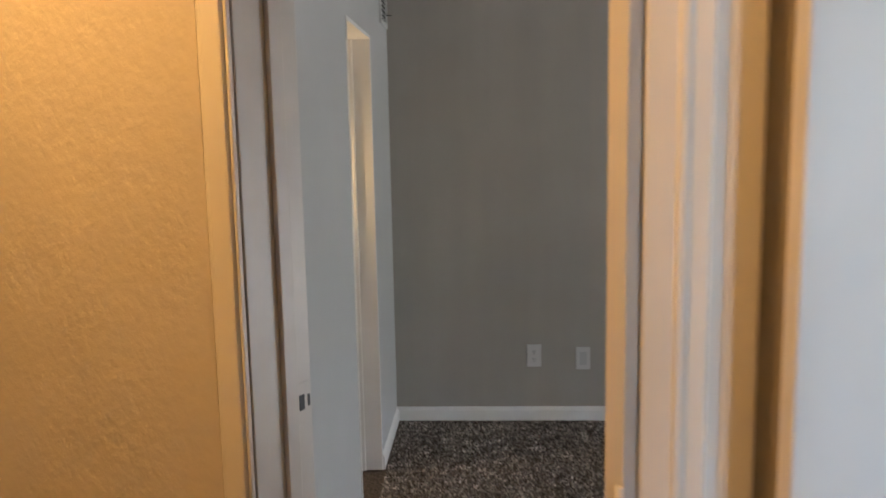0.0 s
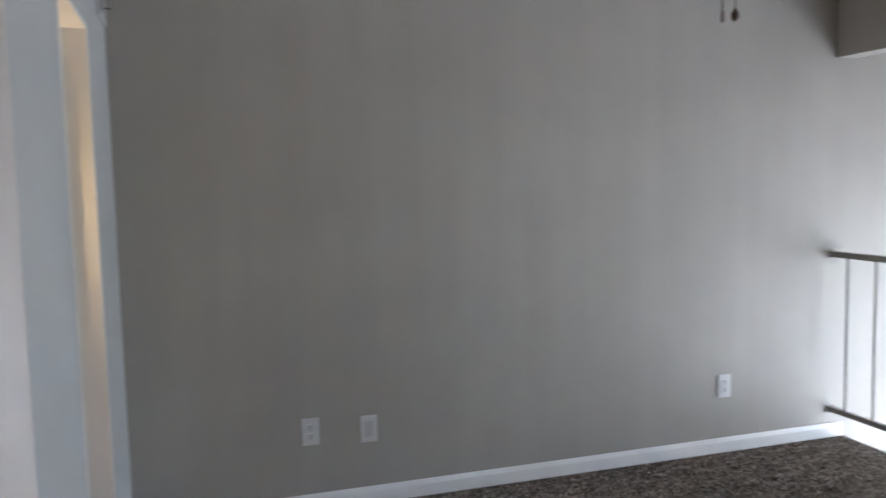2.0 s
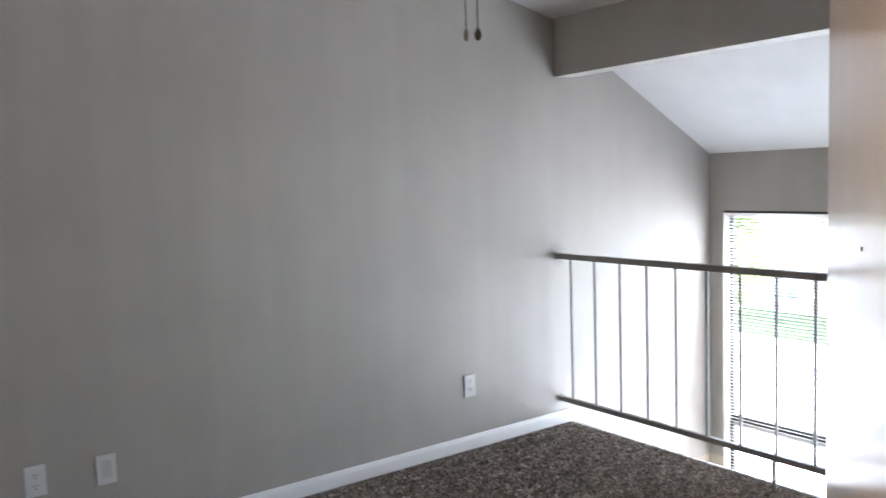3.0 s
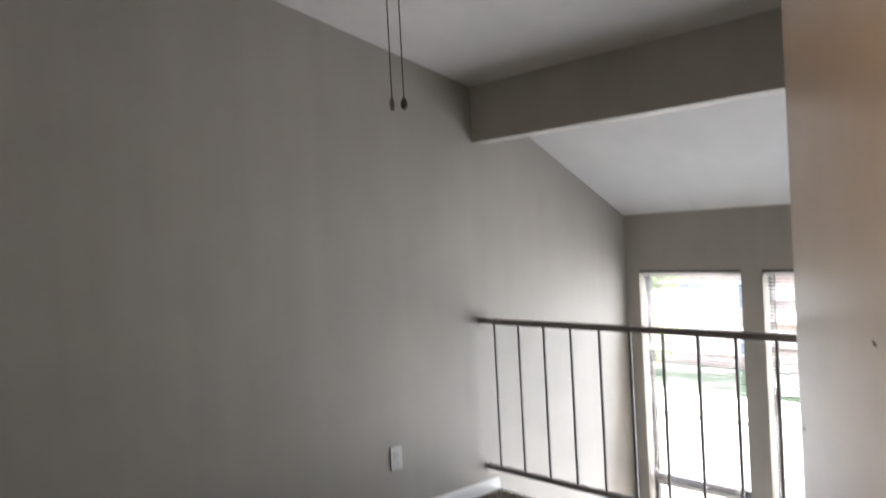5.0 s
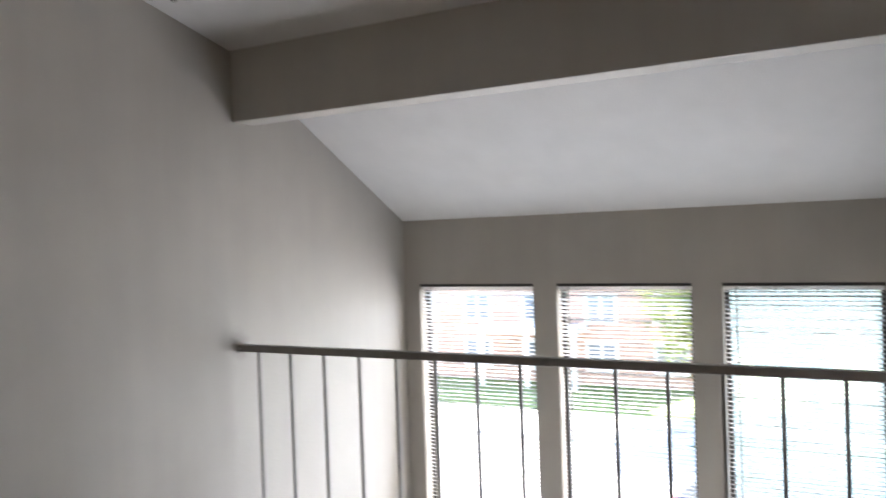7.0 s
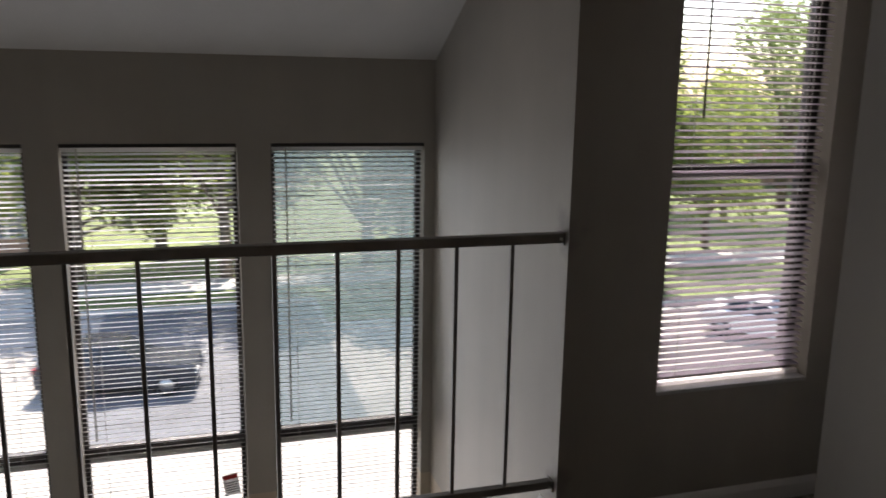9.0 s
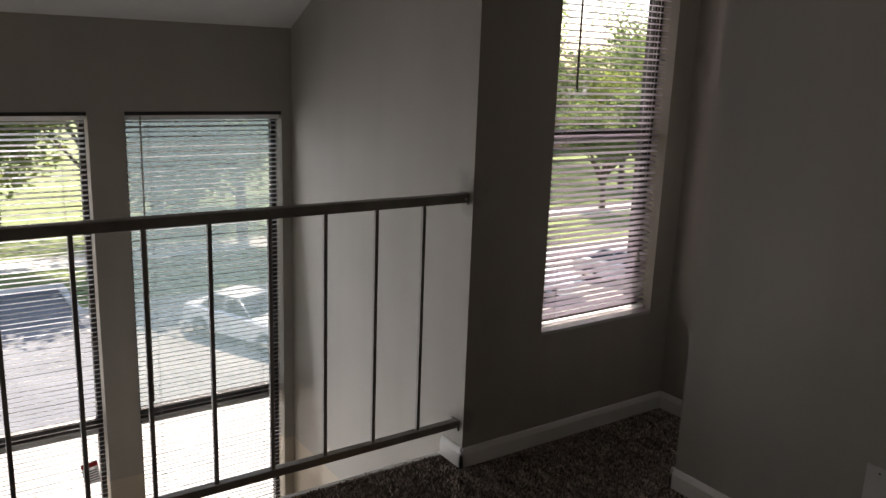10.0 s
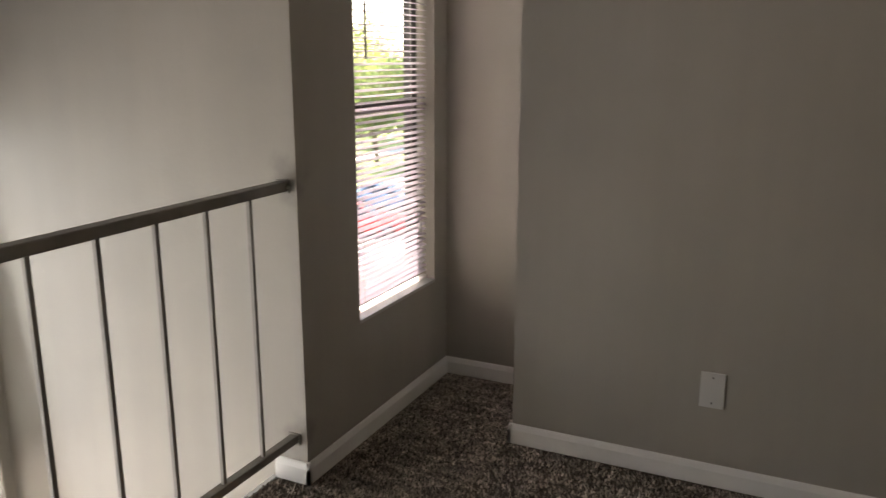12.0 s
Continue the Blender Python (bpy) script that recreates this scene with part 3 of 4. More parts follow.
# ---- windows and blinds ----
def window(name, x, y0, y1, z0, z1, zmid, dark, label):
    """A sliding-sash window in the outer half of the opening, facing -x."""
    m, sw = M_FRAME, 0.022 if dark else 0.045
    w = thing(name, (x, (y0 + y1) / 2, z0), label, "window", kind="structure")
    h, a, b = z1 - z0, (y0 - y1) / 2, (y1 - y0) / 2
    bm = bmesh.new()
    for bx in ((0, a, 0, 0.035, a + sw, h), (0, b - sw, 0, 0.035, b, h), (0, a + sw, 0, 0.035, b - sw, 0.03), (0, a + sw, h - 0.022, 0.035, b - sw, h)):
        add_box(bm, *bx, bevel=0.002)
    part("window_frame", bm, m, w)
    bm = bmesh.new()
    rise = 0.045 if dark else 0.012
    add_box(bm, -0.006, a + sw, zmid - z0, 0.03, b - sw, zmid - z0 + rise, bevel=0.003)
    mid = part("meeting_rail", bm, M_FRAME, w, "dark meeting rail")
    bm = bmesh.new()
    add_box(bm, -0.003, a + 0.022, zmid - z0 - 0.020 - rise * 0.27, 0.028, b - 0.022, zmid - z0 - 0.002, bevel=0.003)
    part("lower_sash_rail", bm, M_FRAMEL, mid, "pale aluminium sash rail")
    for lo, hi, dx in ((0.03, zmid - z0 - 0.03, 0.010), (zmid - z0 + rise, h - 0.022, 0.022)):
        bm = bmesh.new()
        add_box(bm, dx, a + 0.02, lo, dx + 0.004, b - 0.02, hi)
        p = part("pane", bm, M_GLASS, w)
        p.visible_shadow = False
    return w


def slat_mesh(length, tilt, vinyl):
    bm = bmesh.new()
    rows = []
    for i in range(4):
        u = (i / 3 - 0.5) * 0.025
        rows.append((u, 0.0022 * (1 - (2 * i / 3 - 1) ** 2)))
    c, s = math.cos(tilt), math.sin(tilt)
    ends = []
    for y in (-length / 2, length / 2):
        ends.append([bm.verts.new((u * c + v * s, y, v * c - u * s)) for u, v in rows])
    for i in range(3):
        f = bm.faces.new((ends[0][i], ends[0][i + 1], ends[1][i + 1], ends[1][i]))
        f.smooth = True
    bmesh.ops.solidify(bm, geom=bm.faces[:], thickness=0.0006)
    return mesh_of(bm, "slat", vinyl)


def blind(x, y0, y1, z0, z1, tilt, wand_y, wand_len, label, cord_side=0, wand_mat=None, vinyl=None):
    b = thing("window_blind", (x, (y0 + y1) / 2, z1), label, "blind", "mini blinds on the windows")
    w = y1 - y0 - 0.012
    bm = bmesh.new()
    add_box(bm, -0.014, -w / 2, -0.036, 0.014, w / 2, -0.017, bevel=0.002)
    part("headrail", bm, M_SLAT, b)
    # Dark strip added over the headrail, standing in for the shadow gap there.
    bm = bmesh.new()
    add_box(bm, -0.029, -w / 2 - 0.004, -0.0155, 0.012, w / 2 + 0.004, -0.001, bevel=0.001)
    part("top_shadow_strip", bm, M_FRAME, b, "dark strip for the shadow gap above the headrail")
    me = slat_mesh(w - 0.006, tilt, vinyl or M_SLAT)
    n = int((z1 - z0 - 0.06) / 0.0212)
    gap = (z1 - z0 - 0.058) / n
    for i in range(n):
        o = new("slat", me)
        o.parent = b
        o.location = (0, random.uniform(-0.001, 0.001), -0.045 - i * gap)
        o.rotation_euler = (random.uniform(-0.002, 0.002), random.uniform(-0.05, 0.05), 0)
    bm = bmesh.new()
    zb = -0.045 - n * gap
    add_box(bm, -0.011, -w / 2, zb - 0.012, 0.011, w / 2, zb, bevel=0.002)
    part("bottom_rail", bm, M_SLAT, b)
    for dy in (-w * 0.36, w * 0.36):
        for dx in (-0.0125, 0.0125):
            bm = bmesh.new()
            add_rod(bm, (dx, dy, -0.03), (dx, dy, zb), 0.0007, n=5)
            part("ladder_cord", bm, M_CORD, b)
    bm = bmesh.new()
    add_rod(bm, (-0.018, wand_y, -0.02), (-0.020, wand_y, -wand_len), 0.004, n=6)
    part("wand", bm, wand_mat or M_CORD, b)
    if cord_side:
        bm = bmesh.new()
        add_rod(bm, (-0.017, cord_side, -0.03), (-0.017, cord_side, -1.30), 0.0012, n=5)
        add_lathe(bm, [(0.002, 0.02), (0.006, 0.0), (0.007, -0.018), (0.003, -0.022)], 8, pose(-0.017, cord_side, -1.31))
        part("pull_cord", bm, M_CORD, b)
    return b


for k, (a, b) in enumerate(WIN):
    window("window_%d" % (k + 1), XW + 0.075, a, b, WZ0, WZ1, -0.262, True, "tall aluminium sash window behind a blind")
    blind(XW + 0.03, a, b, WZ0 + 0.02, WZ1, radians(26 if k < 2 else 24), (b - a) / 2 - 0.065, 1.30, "white mini blind with open slats in a tall window")
    structure("sill_%d" % (k + 1), [(XW - 0.012, a + 0.001, WZ0 - 0.018, XW + 0.14, b - 0.001, WZ0 + 0.0005)], M_TRIM, "white window sill")
window("window_4", XN + 0.075, NY0, NY1, NZ0 + 0.002, NZ1, 1.145, False, "aluminium sash window in the nook")
blind(XN + 0.042, NY0, NY1, NZ0 + 0.004, NZ1, radians(-15), 0.18, 0.67, "white mini blind in the nook window", cord_side=-0.217, wand_mat=M_WAND, vinyl=M_SLATN)
structure("sill_nook", [(XN - 0.004, NY0 + 0.001, NZ0 - 0.012, XN + 0.075, NY1 - 0.001, NZ0 + 0.001)], M_CLOSET, "white nook window sill", 0.002)

screen_mat = bpy.data.materials.new("insect_screen")
screen_mat.use_nodes = True
sn = screen_mat.node_tree
st = sn.nodes.new("ShaderNodeBsdfTransparent")
sx = sn.nodes.new("ShaderNodeMixShader")
sx.inputs[0].default_value = 0.42
sd = sn.nodes.new("ShaderNodeBsdfTranslucent")
sd.inputs[0].default_value = (0.10, 0.135, 0.145, 1)
sn.links.new(st.outputs[0], sx.inputs[1])
sn.links.new(sd.outputs[0], sx.inputs[2])
sn.links.new(sx.outputs[0], sn.nodes["Material Output"].inputs[0])
bm = bmesh.new()
a, b = WIN[2]
add_box(bm, XW + 0.122, a + 0.01, -0.25, XW + 0.123, b - 0.01, WZ1 - 0.01)
tagged(part("window_screen", bm, screen_mat), "grey insect screen outside a tall window", "screen", kind="structure")

# caution tag on a blind
tag = thing("caution_tag", (XW + 0.0172, -1.570, -0.445), "white caution tag with a red head hung on the blind", "tag")
bm = bmesh.new()
add_box(bm, 0, -0.035, -0.055, 0.0012, 0.035, 0.05, m=pose(0, 0, 0, -8, 0, 0))
part("paper", bm, M_SLAT, tag)
bm = bmesh.new()
add_box(bm, -0.0006, -0.034, 0.026, -0.0001, 0.034, 0.048, m=pose(0, 0, 0, -8, 0, 0))
part("red_bar", bm, M_LAMPR, tag)
bm = bmesh.new()
for i in range(5):
    add_box(bm, -0.0006, -0.028, -0.042 + i * 0.012, -0.0001, 0.026, -0.038 + i * 0.012, m=pose(0, 0, 0, -8, 0, 0))
part("text_bar", bm, M_DARK, tag)

# ---- ceiling fan ----
FX, FY, FZ = 1.57, -1.575, 2.33
fan = thing("ceiling_fan", (FX, FY, FZ), "bronze ceiling fan with walnut blades and lit glass shades", "ceiling fan", rz=0)
bm = bmesh.new()
add_lathe(bm, [(0.06, 0.335), (0.065, 0.30), (0.05, 0.265), (0.018, 0.255)], 24)
part("canopy", bm, M_BRONZE, fan)
bm = bmesh.new()
add_rod(bm, (0, 0, 0.09), (0, 0, 0.26), 0.011)
part("downrod", bm, M_BRONZE, fan)
bm = bmesh.new()
add_lathe(bm, [(0.02, 0.10), (0.06, 0.085), (0.095, 0.06), (0.10, 0.02), (0.10, -0.015), (0.085, -0.035), (0.05, -0.045)], 28)
part("motor_housing", bm, M_BRONZE, fan)
bm = bmesh.new()
add_lathe(bm, [(0.05, -0.045), (0.055, -0.06), (0.055, -0.10), (0.045, -0.125), (0.02, -0.14), (0.008, -0.15)], 24)
part("switch_housing", bm, M_BRONZE, fan)
for k in range(5):
    ang = 16 + 72 * k
    m = pose(0, 0, 0, 0, 0, ang)
    bm = bmesh.new()
    add_box(bm, 0.08, -0.02, -0.032, 0.19, -0.012, -0.024, bevel=0.002, m=m)
    add_box(bm, 0.08, 0.012, -0.032, 0.19, 0.02, -0.024, bevel=0.002, m=m)
    add_box(bm, 0.185, -0.04, -0.03, 0.235, 0.04, -0.025, bevel=0.002, m=m)
    blade = bmesh.new()
    outline = []
    for i in range(13):
        u = i / 12
        outline.append((0.18 + 0.48 * u, -(0.048 + 0.022 * u)))
    for i in range(7):
        t = -math.pi / 2 + math.pi * i / 6
        outline.append((0.66 + 0.035 * math.cos(t), 0.070 * math.sin(t)))
    for i in range(13):
        u = 1 - i / 12
        outline.append((0.18 + 0.48 * u, 0.048 + 0.022 * u))
    tw = m @ pose(0, 0, -0.020, 12, 0, 0)
    vs = [blade.verts.new(tw @ Vector((x, y, 0))) for x, y in outline]
    f = blade.faces.new(vs)
    bmesh.ops.solidify(blade, geom=[f], thickness=0.006)
    bo = part("blade", blade, M_BLADE, fan, "dark walnut fan blade")
    part("blade_iron", bm, M_STEEL, bo, "scrolled metal blade bracket")
for k, ang in enumerate((-25, 95, 215)):
    m = pose(0, 0, -0.10, 0, 0, ang) @ pose(0.030, 0, 0, 0, 132, 0) @ Matrix.Scale(0.85, 4)
    bm = bmesh.new()
    add_lathe(bm, [(0.018, -0.01), (0.022, 0.005), (0.022, 0.03)], 16, m)
    arm = part("lamp_holder", bm, M_BRONZE, fan)
    bm = bmesh.new()
    add_lathe(bm, [(0.024, 0.028), (0.040, 0.040), (0.050, 0.065), (0.053, 0.090), (0.058, 0.115), (0.068, 0.140), (0.064, 0.138), (0.05, 0.11), (0.046, 0.085), (0.03, 0.045)], 24, m, cap=False)
    part("shade", bm, M_GLOW, arm, "frosted bell glass shade, lit")
    bm = bmesh.new()
    add_lathe(bm, [(0.012, 0.03), (0.026, 0.06), (0.030, 0.085), (0.02, 0.108), (0.004, 0.114)], 14, m)
    part("bulb", bm, M_GLOW, arm)
for dx, dy, mt, rr in ((-0.010, 0.008, M_BOB, 0.007), (0.013, -0.012, M_BRONZE, 0.0095)):
    bm = bmesh.new()
    add_rod(bm, (dx, dy, -0.13), (dx, dy, -0.555), 0.0016, n=6)
    for i in range(48):
        bmesh.ops.create_uvsphere(bm, u_segments=6, v_segments=4, radius=0.0022, matrix=Matrix.Translation((dx, dy, -0.14 - i * 0.0086)))
    ch = part("pull_chain", bm, M_BRONZE, fan, "thin beaded pull chain")
    bm = bmesh.new()
    add_lathe(bm, [(0.002, 0.012), (0.005, 0.007), (rr, -0.002), (rr, -0.013), (0.004, -0.021)], 12, pose(dx, dy, -0.56))
    part("chain_bob", bm, mt, ch)

# ---- carpet pile ----
def carpet_pile(name, x0, x1, y0, y1, count, seed):
    """Curled yarn tufts, four triangles each, strewn over a stretch of floor."""
    r = np.random.RandomState(seed)
    px, py = r.uniform(x0, x1, count), r.uniform(y0, y1, count)
    a = r.uniform(0, 2 * math.pi, count)
    h, lean, w = r.uniform(0.006, 0.013, count), r.uniform(0.003, 0.010, count), r.uniform(0.0022, 0.004, count)
    b = a + r.uniform(0.8, 2.2, count)
    cx, cy, bx, by = np.cos(a), np.sin(a), np.cos(b), np.sin(b)
    v = np.zeros((count, 6, 3))
    for i, (k, dz) in enumerate(((0.0, 0.0), (0.55, 0.65), (1.0, 1.0))):
        mx, my = px + cx * lean * k, py + cy * lean * k
        for j, sgn in enumerate((-1, 1)):
            v[:, 2 * i + j, 0], v[:, 2 * i + j, 1] = mx + bx * w * sgn * (1 - 0.3 * k), my + by * w * sgn * (1 - 0.3 * k)
            v[:, 2 * i + j, 2] = -0.013 + h * dz
    base = np.arange(count)[:, None] * 6
    quads = np.concatenate([base + np.array([0, 1, 3, 2]), base + np.array([2, 3, 5, 4])])
    me = bpy.data.meshes.new(name)
    me.from_pydata(v.reshape(-1, 3).tolist(), [], quads.tolist())
    me.materials.append(M_YARN)
    return tagged(new(name, me), "dark brown twisted carpet pile", "carpet", kind="stuff")


carpet_pile("carpet_pile", 0.02, XR + 0.078, YV + 0.02, -0.014, 130000, 3)
carpet_pile("carpet_pile", 0.35, XC + 0.03, YD + 0.015, YV + 0.02, 28000, 4)
carpet_pile("carpet_pile", XC + 0.015, XN - 0.014, YN + 0.015, YV + 0.02, 26000, 5)

# ---- outside ----
structure("ground", [(-400, -600, ZG - 0.5, 900, 600, ZG - 0.02)], M_GRASS, "lawn reaching to the horizon")
structure("road", [(9.0, -90, ZG - 0.02, 29.6, -5.6, ZG), (9.0, -5.6, ZG - 0.02, 20.4, 2.2, ZG), (9.0, 2.2, ZG - 0.02, 33.2, 60, ZG)], M_PAVE, "sunlit pale concrete parking lot")
structure("road_asphalt", [(20.4, -5.6, ZG - 0.02, 33.2, 2.2, ZG + 0.004)], M_ASPH, "grey weathered asphalt drive with shadow in its colour")
structure("kerb", [(33.2, -5.6, ZG - 0.02, 33.45, 60, ZG + 0.14), (29.6, -90, ZG - 0.02, 29.85, -5.6, ZG + 0.13), (29.85, -5.85, ZG - 0.02, 33.45, -5.6, ZG + 0.135)], M_CONC, "pale concrete kerb", 0.02)
structure("pavement", [(33.45, 4.5, ZG - 0.02, 36.2, 60, ZG + 0.11), (36.2, -90, ZG - 0.02, 38.4, 60, ZG + 0.02), (5.5, -90, ZG - 0.02, 9.0, 60, ZG + 0.12)], M_CONC, "pale concrete footpath")
structure("facade_below", [(4.8, -3.2, ZG, 4.92, 0.4, ZL - 0.1)], M_BRICK, "brick wall under the tall windows")


def car_paint(name, c):
    return mat(name, c, 0.2, metal=0.15, vary=0.02, bump=0)


def car(loc, rz, paint, label):
    c = thing("car", loc, label, "car", "parked cars", rz=rz)
    hw = 0.88
    side = [(-2.2, 0.35), (-2.25, 0.62), (-2.15, 0.86), (-1.3, 0.93), (-0.75, 0.97), (-0.55, 0.98), (1.5, 1.0), (2.1, 0.98), (2.22, 0.7), (2.2, 0.35), (1.75, 0.28), (-1.75, 0.28)]
    bm = bmesh.new()
    rows = []
    for y, ins in ((-hw, 0.06), (-hw + 0.1, 0.0), (hw - 0.1, 0.0), (hw, 0.06)):
        rows.append([bm.verts.new((x * (1 - ins * 0.3), y, z - (ins if z > 0.8 else 0))) for x, z in side])
    for a, b in zip(rows, rows[1:]):
        for i in range(len(side)):
            bm.faces.new((a[i], a[(i + 1) % len(side)], b[(i + 1) % len(side)], b[i]))
    bm.faces.new(rows[0][::-1])
    bm.faces.new(rows[-1])
    part("body", bm, paint, c)
    bm = bmesh.new()
    low, top = [(-0.75, 0.74), (1.55, 0.74)], [(-0.05, 0.58), (1.0, 0.58)]
    q = [bm.verts.new(p) for p in ((low[0][0], -0.76, 0.95), (low[1][0], -0.76, 0.97), (low[1][0], 0.76, 0.97), (low[0][0], 0.76, 0.95), (top[0][0], -0.6, 1.42), (top[1][0], -0.6, 1.42), (top[1][0], 0.6, 1.42), (top[0][0], 0.6, 1.42))]
    for f in ((0, 1, 5, 4), (1, 2, 6, 5), (2, 3, 7, 6), (3, 0, 4, 7)):
        bm.faces.new([q[i] for i in f])
    part("windows", bm, M_CARGLASS, c, "dark car windows")
    bm = bmesh.new()
    add_box(bm, top[0][0] - 0.06, -0.62, 1.41, top[1][0] + 0.08, 0.62, 1.46, bevel=0.02)
    for a, b in (((-0.75, 0.76, 0.95), (-0.05, 0.6, 1.42)), ((-0.75, -0.76, 0.95), (-0.05, -0.6, 1.42)), ((1.55, 0.76, 0.97), (1.0, 0.6, 1.42)), ((1.55, -0.76, 0.97), (1.0, -0.6, 1.42)), ((0.45, 0.76, 0.96), (0.45, 0.6, 1.42)), ((0.45, -0.76, 0.96), (0.45, -0.6, 1.42))):
        add_rod(bm, a, b, 0.035, n=6)
    part("roof", bm, paint, c)
    for x in (-1.38, 1.38):
        for y in (-0.84, 0.84):
            bm = bmesh.new()
            add_lathe(bm, [(0.2, -0.1), (0.31, -0.1), (0.33, -0.07), (0.33, 0.07), (0.31, 0.1), (0.2, 0.1)], 20, pose(x, y, 0.33, 90, 0, 0))
            w = part("wheel", bm, M_TYRE, c, "black tyre")
            bm = bmesh.new()
            add_lathe(bm, [(0.03, -0.108), (0.2, -0.103), (0.2, 0.103), (0.03, 0.108)], 14, pose(x, y, 0.33, 90, 0, 0))
            part("rim", bm, M_STEEL, w)
    for y in (-0.62, 0.62):
        bm = bmesh.new()
        add_box(bm, -2.235, y - 0.16, 0.62, -2.15, y + 0.16, 0.76, bevel=0.02)
        part("headlight", bm, M_PLATE, c)
        bm = bmesh.new()
        add_box(bm, 2.12, y - 0.16, 0.72, 2.225, y + 0.16, 0.86, bevel=0.02)
        part("tail_light", bm, M_LAMPR, c)
    return c


P_WHITE, P_SILVER, P_RED = car_paint("white_car_paint", (0.78, 0.78, 0.77)), car_paint("silver_car_paint", (0.42, 0.43, 0.44)), car_paint("red_car_paint", (0.42, 0.03, 0.03))
P_BLUE, P_DARK = car_paint("blue_car_paint", (0.12, 0.2, 0.34)), car_paint("dark_car_paint", (0.035, 0.04, 0.05))
car((24.6, -9.9, ZG), 24, P_WHITE, "white parked sedan on pale paving")
car((25.2, 0.9, ZG), 82, P_DARK, "dark blue-grey parked car")
car((24.6, -21.0, ZG), 35, P_WHITE, "white parked sedan in the sun")
car((23.6, -26.0, ZG), 20, P_SILVER, "silver parked car on pale paving")
car((23.9, -29.3, ZG), 18, P_SILVER, "silver parked car beside another")
car((22.2, -34.2, ZG), 18, P_RED, "red parked car on pale paving")
car((24.4, -40.6, ZG), 15, P_BLUE, "blue parked car on pale paving")


def tree(loc, height, spread, leaf, label, seed, leaves=5200):
    r = random.Random(seed)
    t = thing("tree", loc, label, "tree")
    bm = bmesh.new()
    add_rod(bm, (0, 0, -0.1), (0.1, 0.05, height * 0.45), height * 0.028, height * 0.016, n=10)
    tips = []
    for i in range(11):
        a = r.uniform(0, 6.28)
        z0 = height * r.uniform(0.15, 0.45)
        e = Vector((math.cos(a) * spread * r.uniform(0.4, 0.85), math.sin(a) * spread * r.uniform(0.4, 0.85), height * r.uniform(0.28, 0.95)))
        add_rod(bm, (0.05, 0.03, z0), e, height * 0.010, height * 0.003, n=6)
        tips.append(e)
    part("trunk", bm, M_BARK, t)
    cl = [(p, spread * r.uniform(0.28, 0.46)) for p in tips] + [(p * 0.7 + Vector((0, 0, height * 0.2)), spread * 0.4) for p in tips]
    vs, fs = [], []
    for i in range(leaves):
        c, rad = r.choice(cl)
        d = Vector((r.gauss(0, 1), r.gauss(0, 1), r.gauss(0, 0.8))).normalized() * rad * r.uniform(0.5, 1.08)
        p = c + d
        u = Vector((r.gauss(0, 1), r.gauss(0, 1), r.gauss(0, 0.6))).normalized()
        v = u.cross(Vector((r.gauss(0, 1), r.gauss(0, 1), r.gauss(0, 1)))).normalized()
        s = r.uniform(0.10, 0.24)
        n0 = len(vs)
        vs += [p - u * s, p + v * s * 0.5, p + u * s, p - v * s * 0.5]
        fs.append((n0, n0 + 1, n0 + 2, n0 + 3))
    me = bpy.data.meshes.new("crown")
    me.from_pydata([tuple(v) for v in vs], [], fs)
    me.materials.append(leaf)
    o = new("crown", me)
    o.parent = t
    return t


for i, (x, y, h, sp, lf) in enumerate(((35, 20.5, 8.2, 3.4, 0), (38.5, -2.5, 12.0, 5.0, 0), (38, -9.0, 12.0, 5.0, 1), (39.5, 3.8, 10.0, 4.2, 0), (39, -15.0, 11.0, 4.6, 0), (43, 0.5, 12.5, 5.0, 1), (43, -12, 13.0, 5.0, 1), (36, -21, 6.5, 2.8, 0), (40, -29, 8.5, 3.6, 0), (37, -38, 7.5, 3.4, 1), (43, -46, 9.0, 4.2, 0), (34, -56, 8.0, 3.5, 1), (47, -5, 10.0, 4.2, 1), (49, -24, 10.5, 4.6, 1), (48, -36, 10.0, 4.4, 0), (52, -54, 11.0, 5.0, 1), (40, -66, 9.0, 4.2, 0), (29, -74, 8.5, 4.0, 1), (52, -44, 15.0, 6.0, 1), (56, -33, 14.5, 5.6, 0), (58, -64, 16.0, 6.4, 1), (47, -75, 15.0, 6.0, 0), (50, -16, 13.5, 5.2, 1), (62, -52, 17.0, 6.2, 0), (36, -88, 15.0, 6.0, 1), (43, -52, 12.0, 5.0, 1))):
    tree((x, y, ZG), h, sp, M_LEAFD if lf else M_LEAF, "broad green tree beyond the parking lot" if h > 8 else "smaller light green tree by the footpath", 40 + i, 11000 if 9.5 < h and x < 45 else 5200)


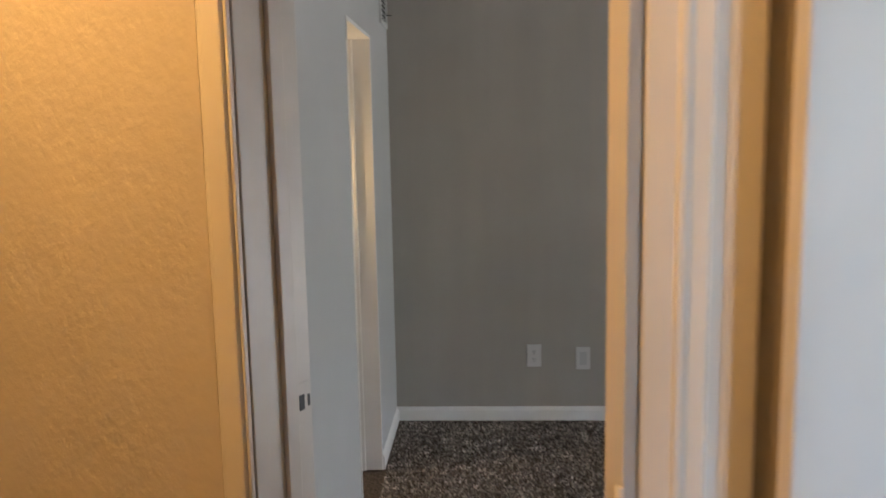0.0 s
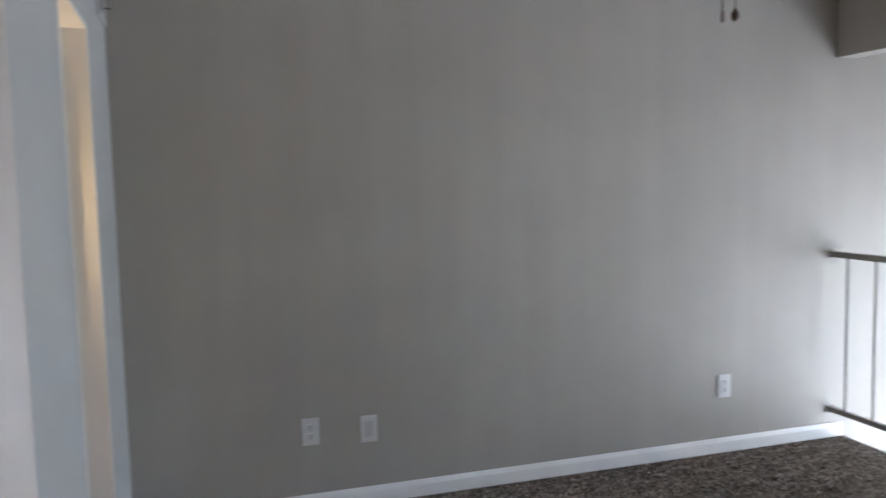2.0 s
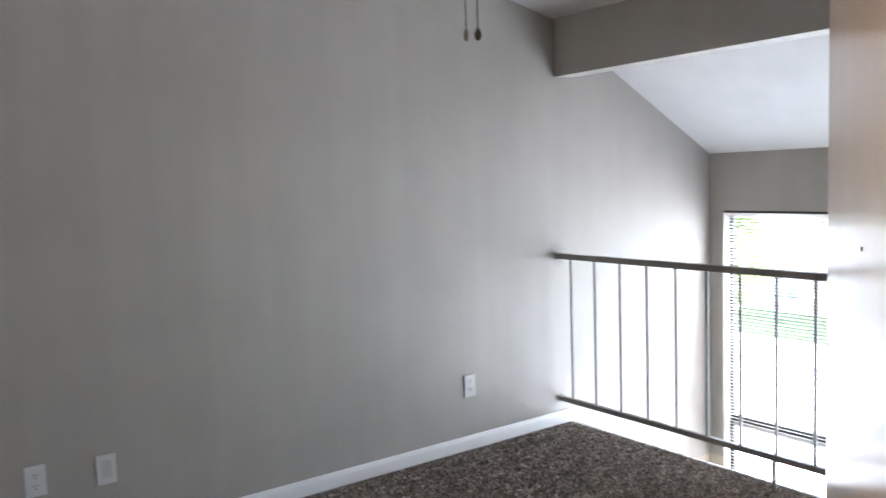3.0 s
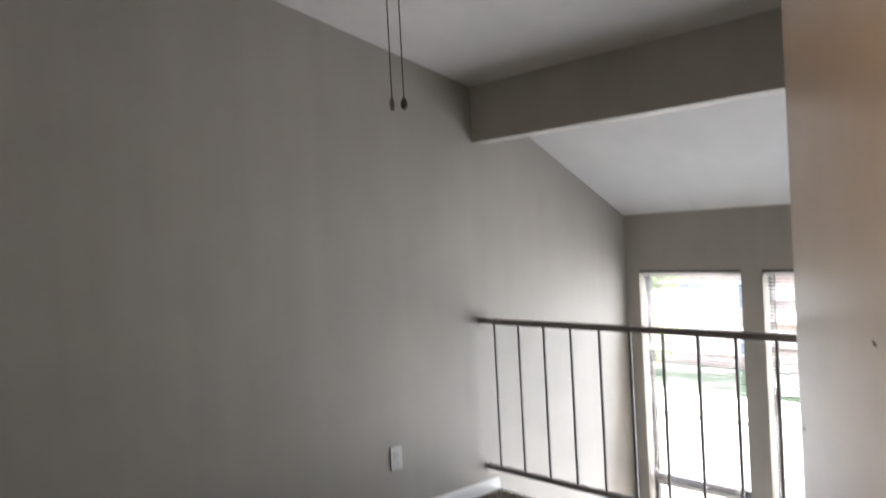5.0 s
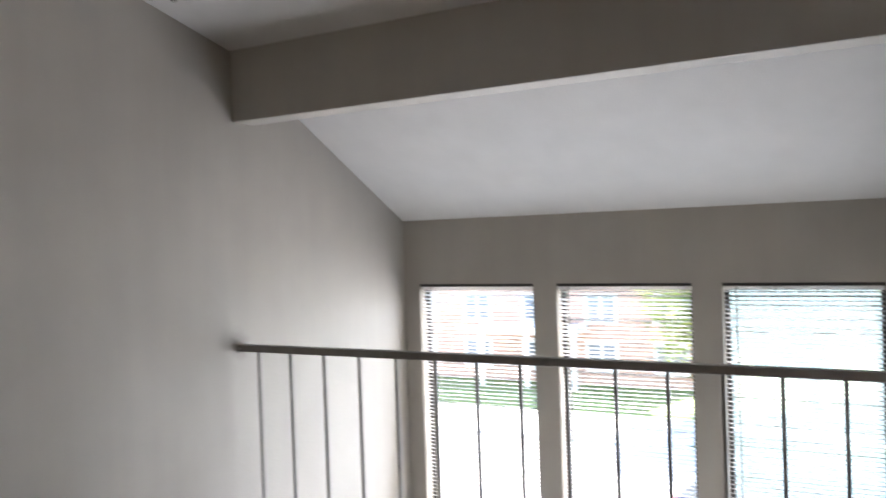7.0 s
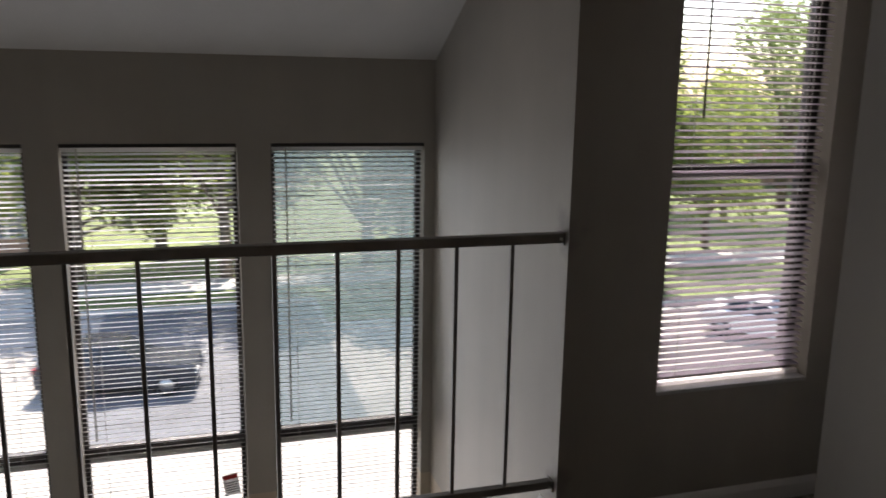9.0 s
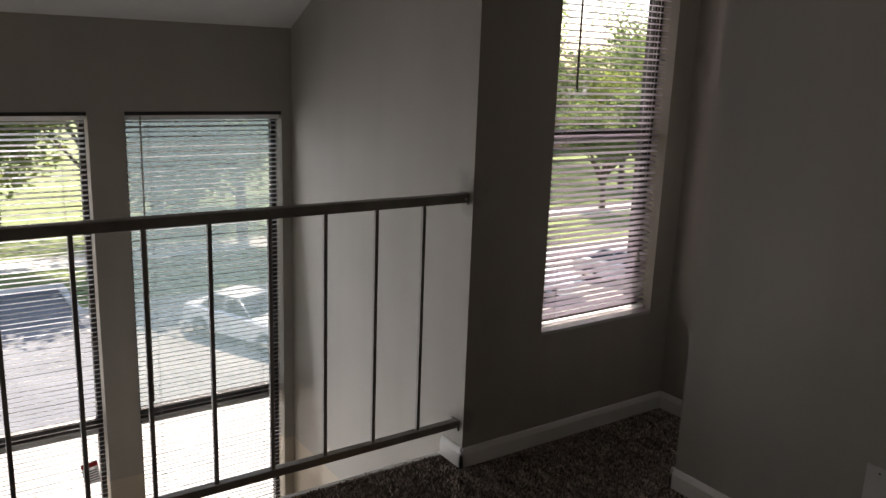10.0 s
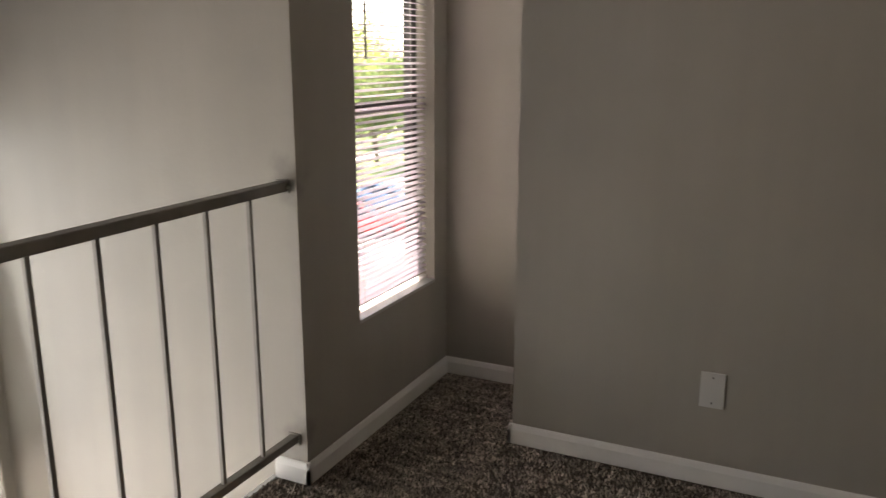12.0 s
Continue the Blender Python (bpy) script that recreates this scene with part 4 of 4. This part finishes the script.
def house(loc, w, d, h, label, n, floors):
    b = thing("apartment_building", loc, label, "building")
    bm = bmesh.new()
    add_box(bm, 0, -w / 2, 0, d, w / 2, h)
    part("wall", bm, M_BRICK, b)
    bm = bmesh.new()
    q = [bm.verts.new(p) for p in ((-0.6, -w / 2 - 0.4, h), (d + 0.6, -w / 2 - 0.4, h), (d + 0.6, w / 2 + 0.4, h), (-0.6, w / 2 + 0.4, h), (d / 2, -w / 2 - 0.4, h + 2.2), (d / 2, w / 2 + 0.4, h + 2.2))]
    for f in ((0, 1, 2, 3), (0, 4, 5, 3), (1, 2, 5, 4), (0, 1, 4), (3, 5, 2)):
        bm.faces.new([q[i] for i in f])
    part("roof", bm, M_ROOF, b)
    bm = bmesh.new()
    add_box(bm, -0.66, -w / 2 - 0.4, h - 0.22, -0.56, w / 2 + 0.4, h + 0.05, bevel=0.01)
    part("fascia", bm, M_TRIM, b)
    for fl in range(floors):
        for i in range(n):
            y = -w / 2 + (i + 0.5) * w / n
            z = 0.9 + fl * 2.8
            bm = bmesh.new()
            for bx in ((-0.06, y - 0.95, z - 0.12, 0.02, y + 0.95, z), (-0.06, y - 0.95, z + 1.5, 0.02, y + 0.95, z + 1.65), (-0.06, y - 0.95, z, 0.02, y - 0.82, z + 1.5), (-0.06, y + 0.82, z, 0.02, y + 0.95, z + 1.5), (-0.06, y - 0.06, z, 0.02, y + 0.06, z + 1.5), (-0.05, y - 0.82, z + 0.72, 0.02, y + 0.82, z + 0.78)):
                add_box(bm, *bx)
            wn = part("window_frame", bm, M_TRIM, b, "white window surround")
            bm = bmesh.new()
            add_box(bm, -0.012, y - 0.82, z, -0.004, y + 0.82, z + 1.5)
            part("pane", bm, M_FARPANE, wn, "grey reflecting pane")
    return b


brick_house = house((46, 22, ZG), 32, 10, 8.6, "red brick apartment building with white windows and porch", 8, 3)
bm = bmesh.new()
add_box(bm, -2.2, -9.2, 3.15, -0.07, -3.0, 3.62, bevel=0.04)
porch = part("porch_roof", bm, M_TRIM, brick_house, "white flat porch roof")
for y in (-9.0, -6.1, -3.2):
    bm = bmesh.new()
    add_box(bm, -2.1, y - 0.11, 0.0, -1.88, y + 0.11, 3.16, bevel=0.02)
    part("post", bm, M_TRIM, porch)
house((66, -62, ZG), 50, 12, 5.8, "red brick apartment building far behind trees", 12, 2)
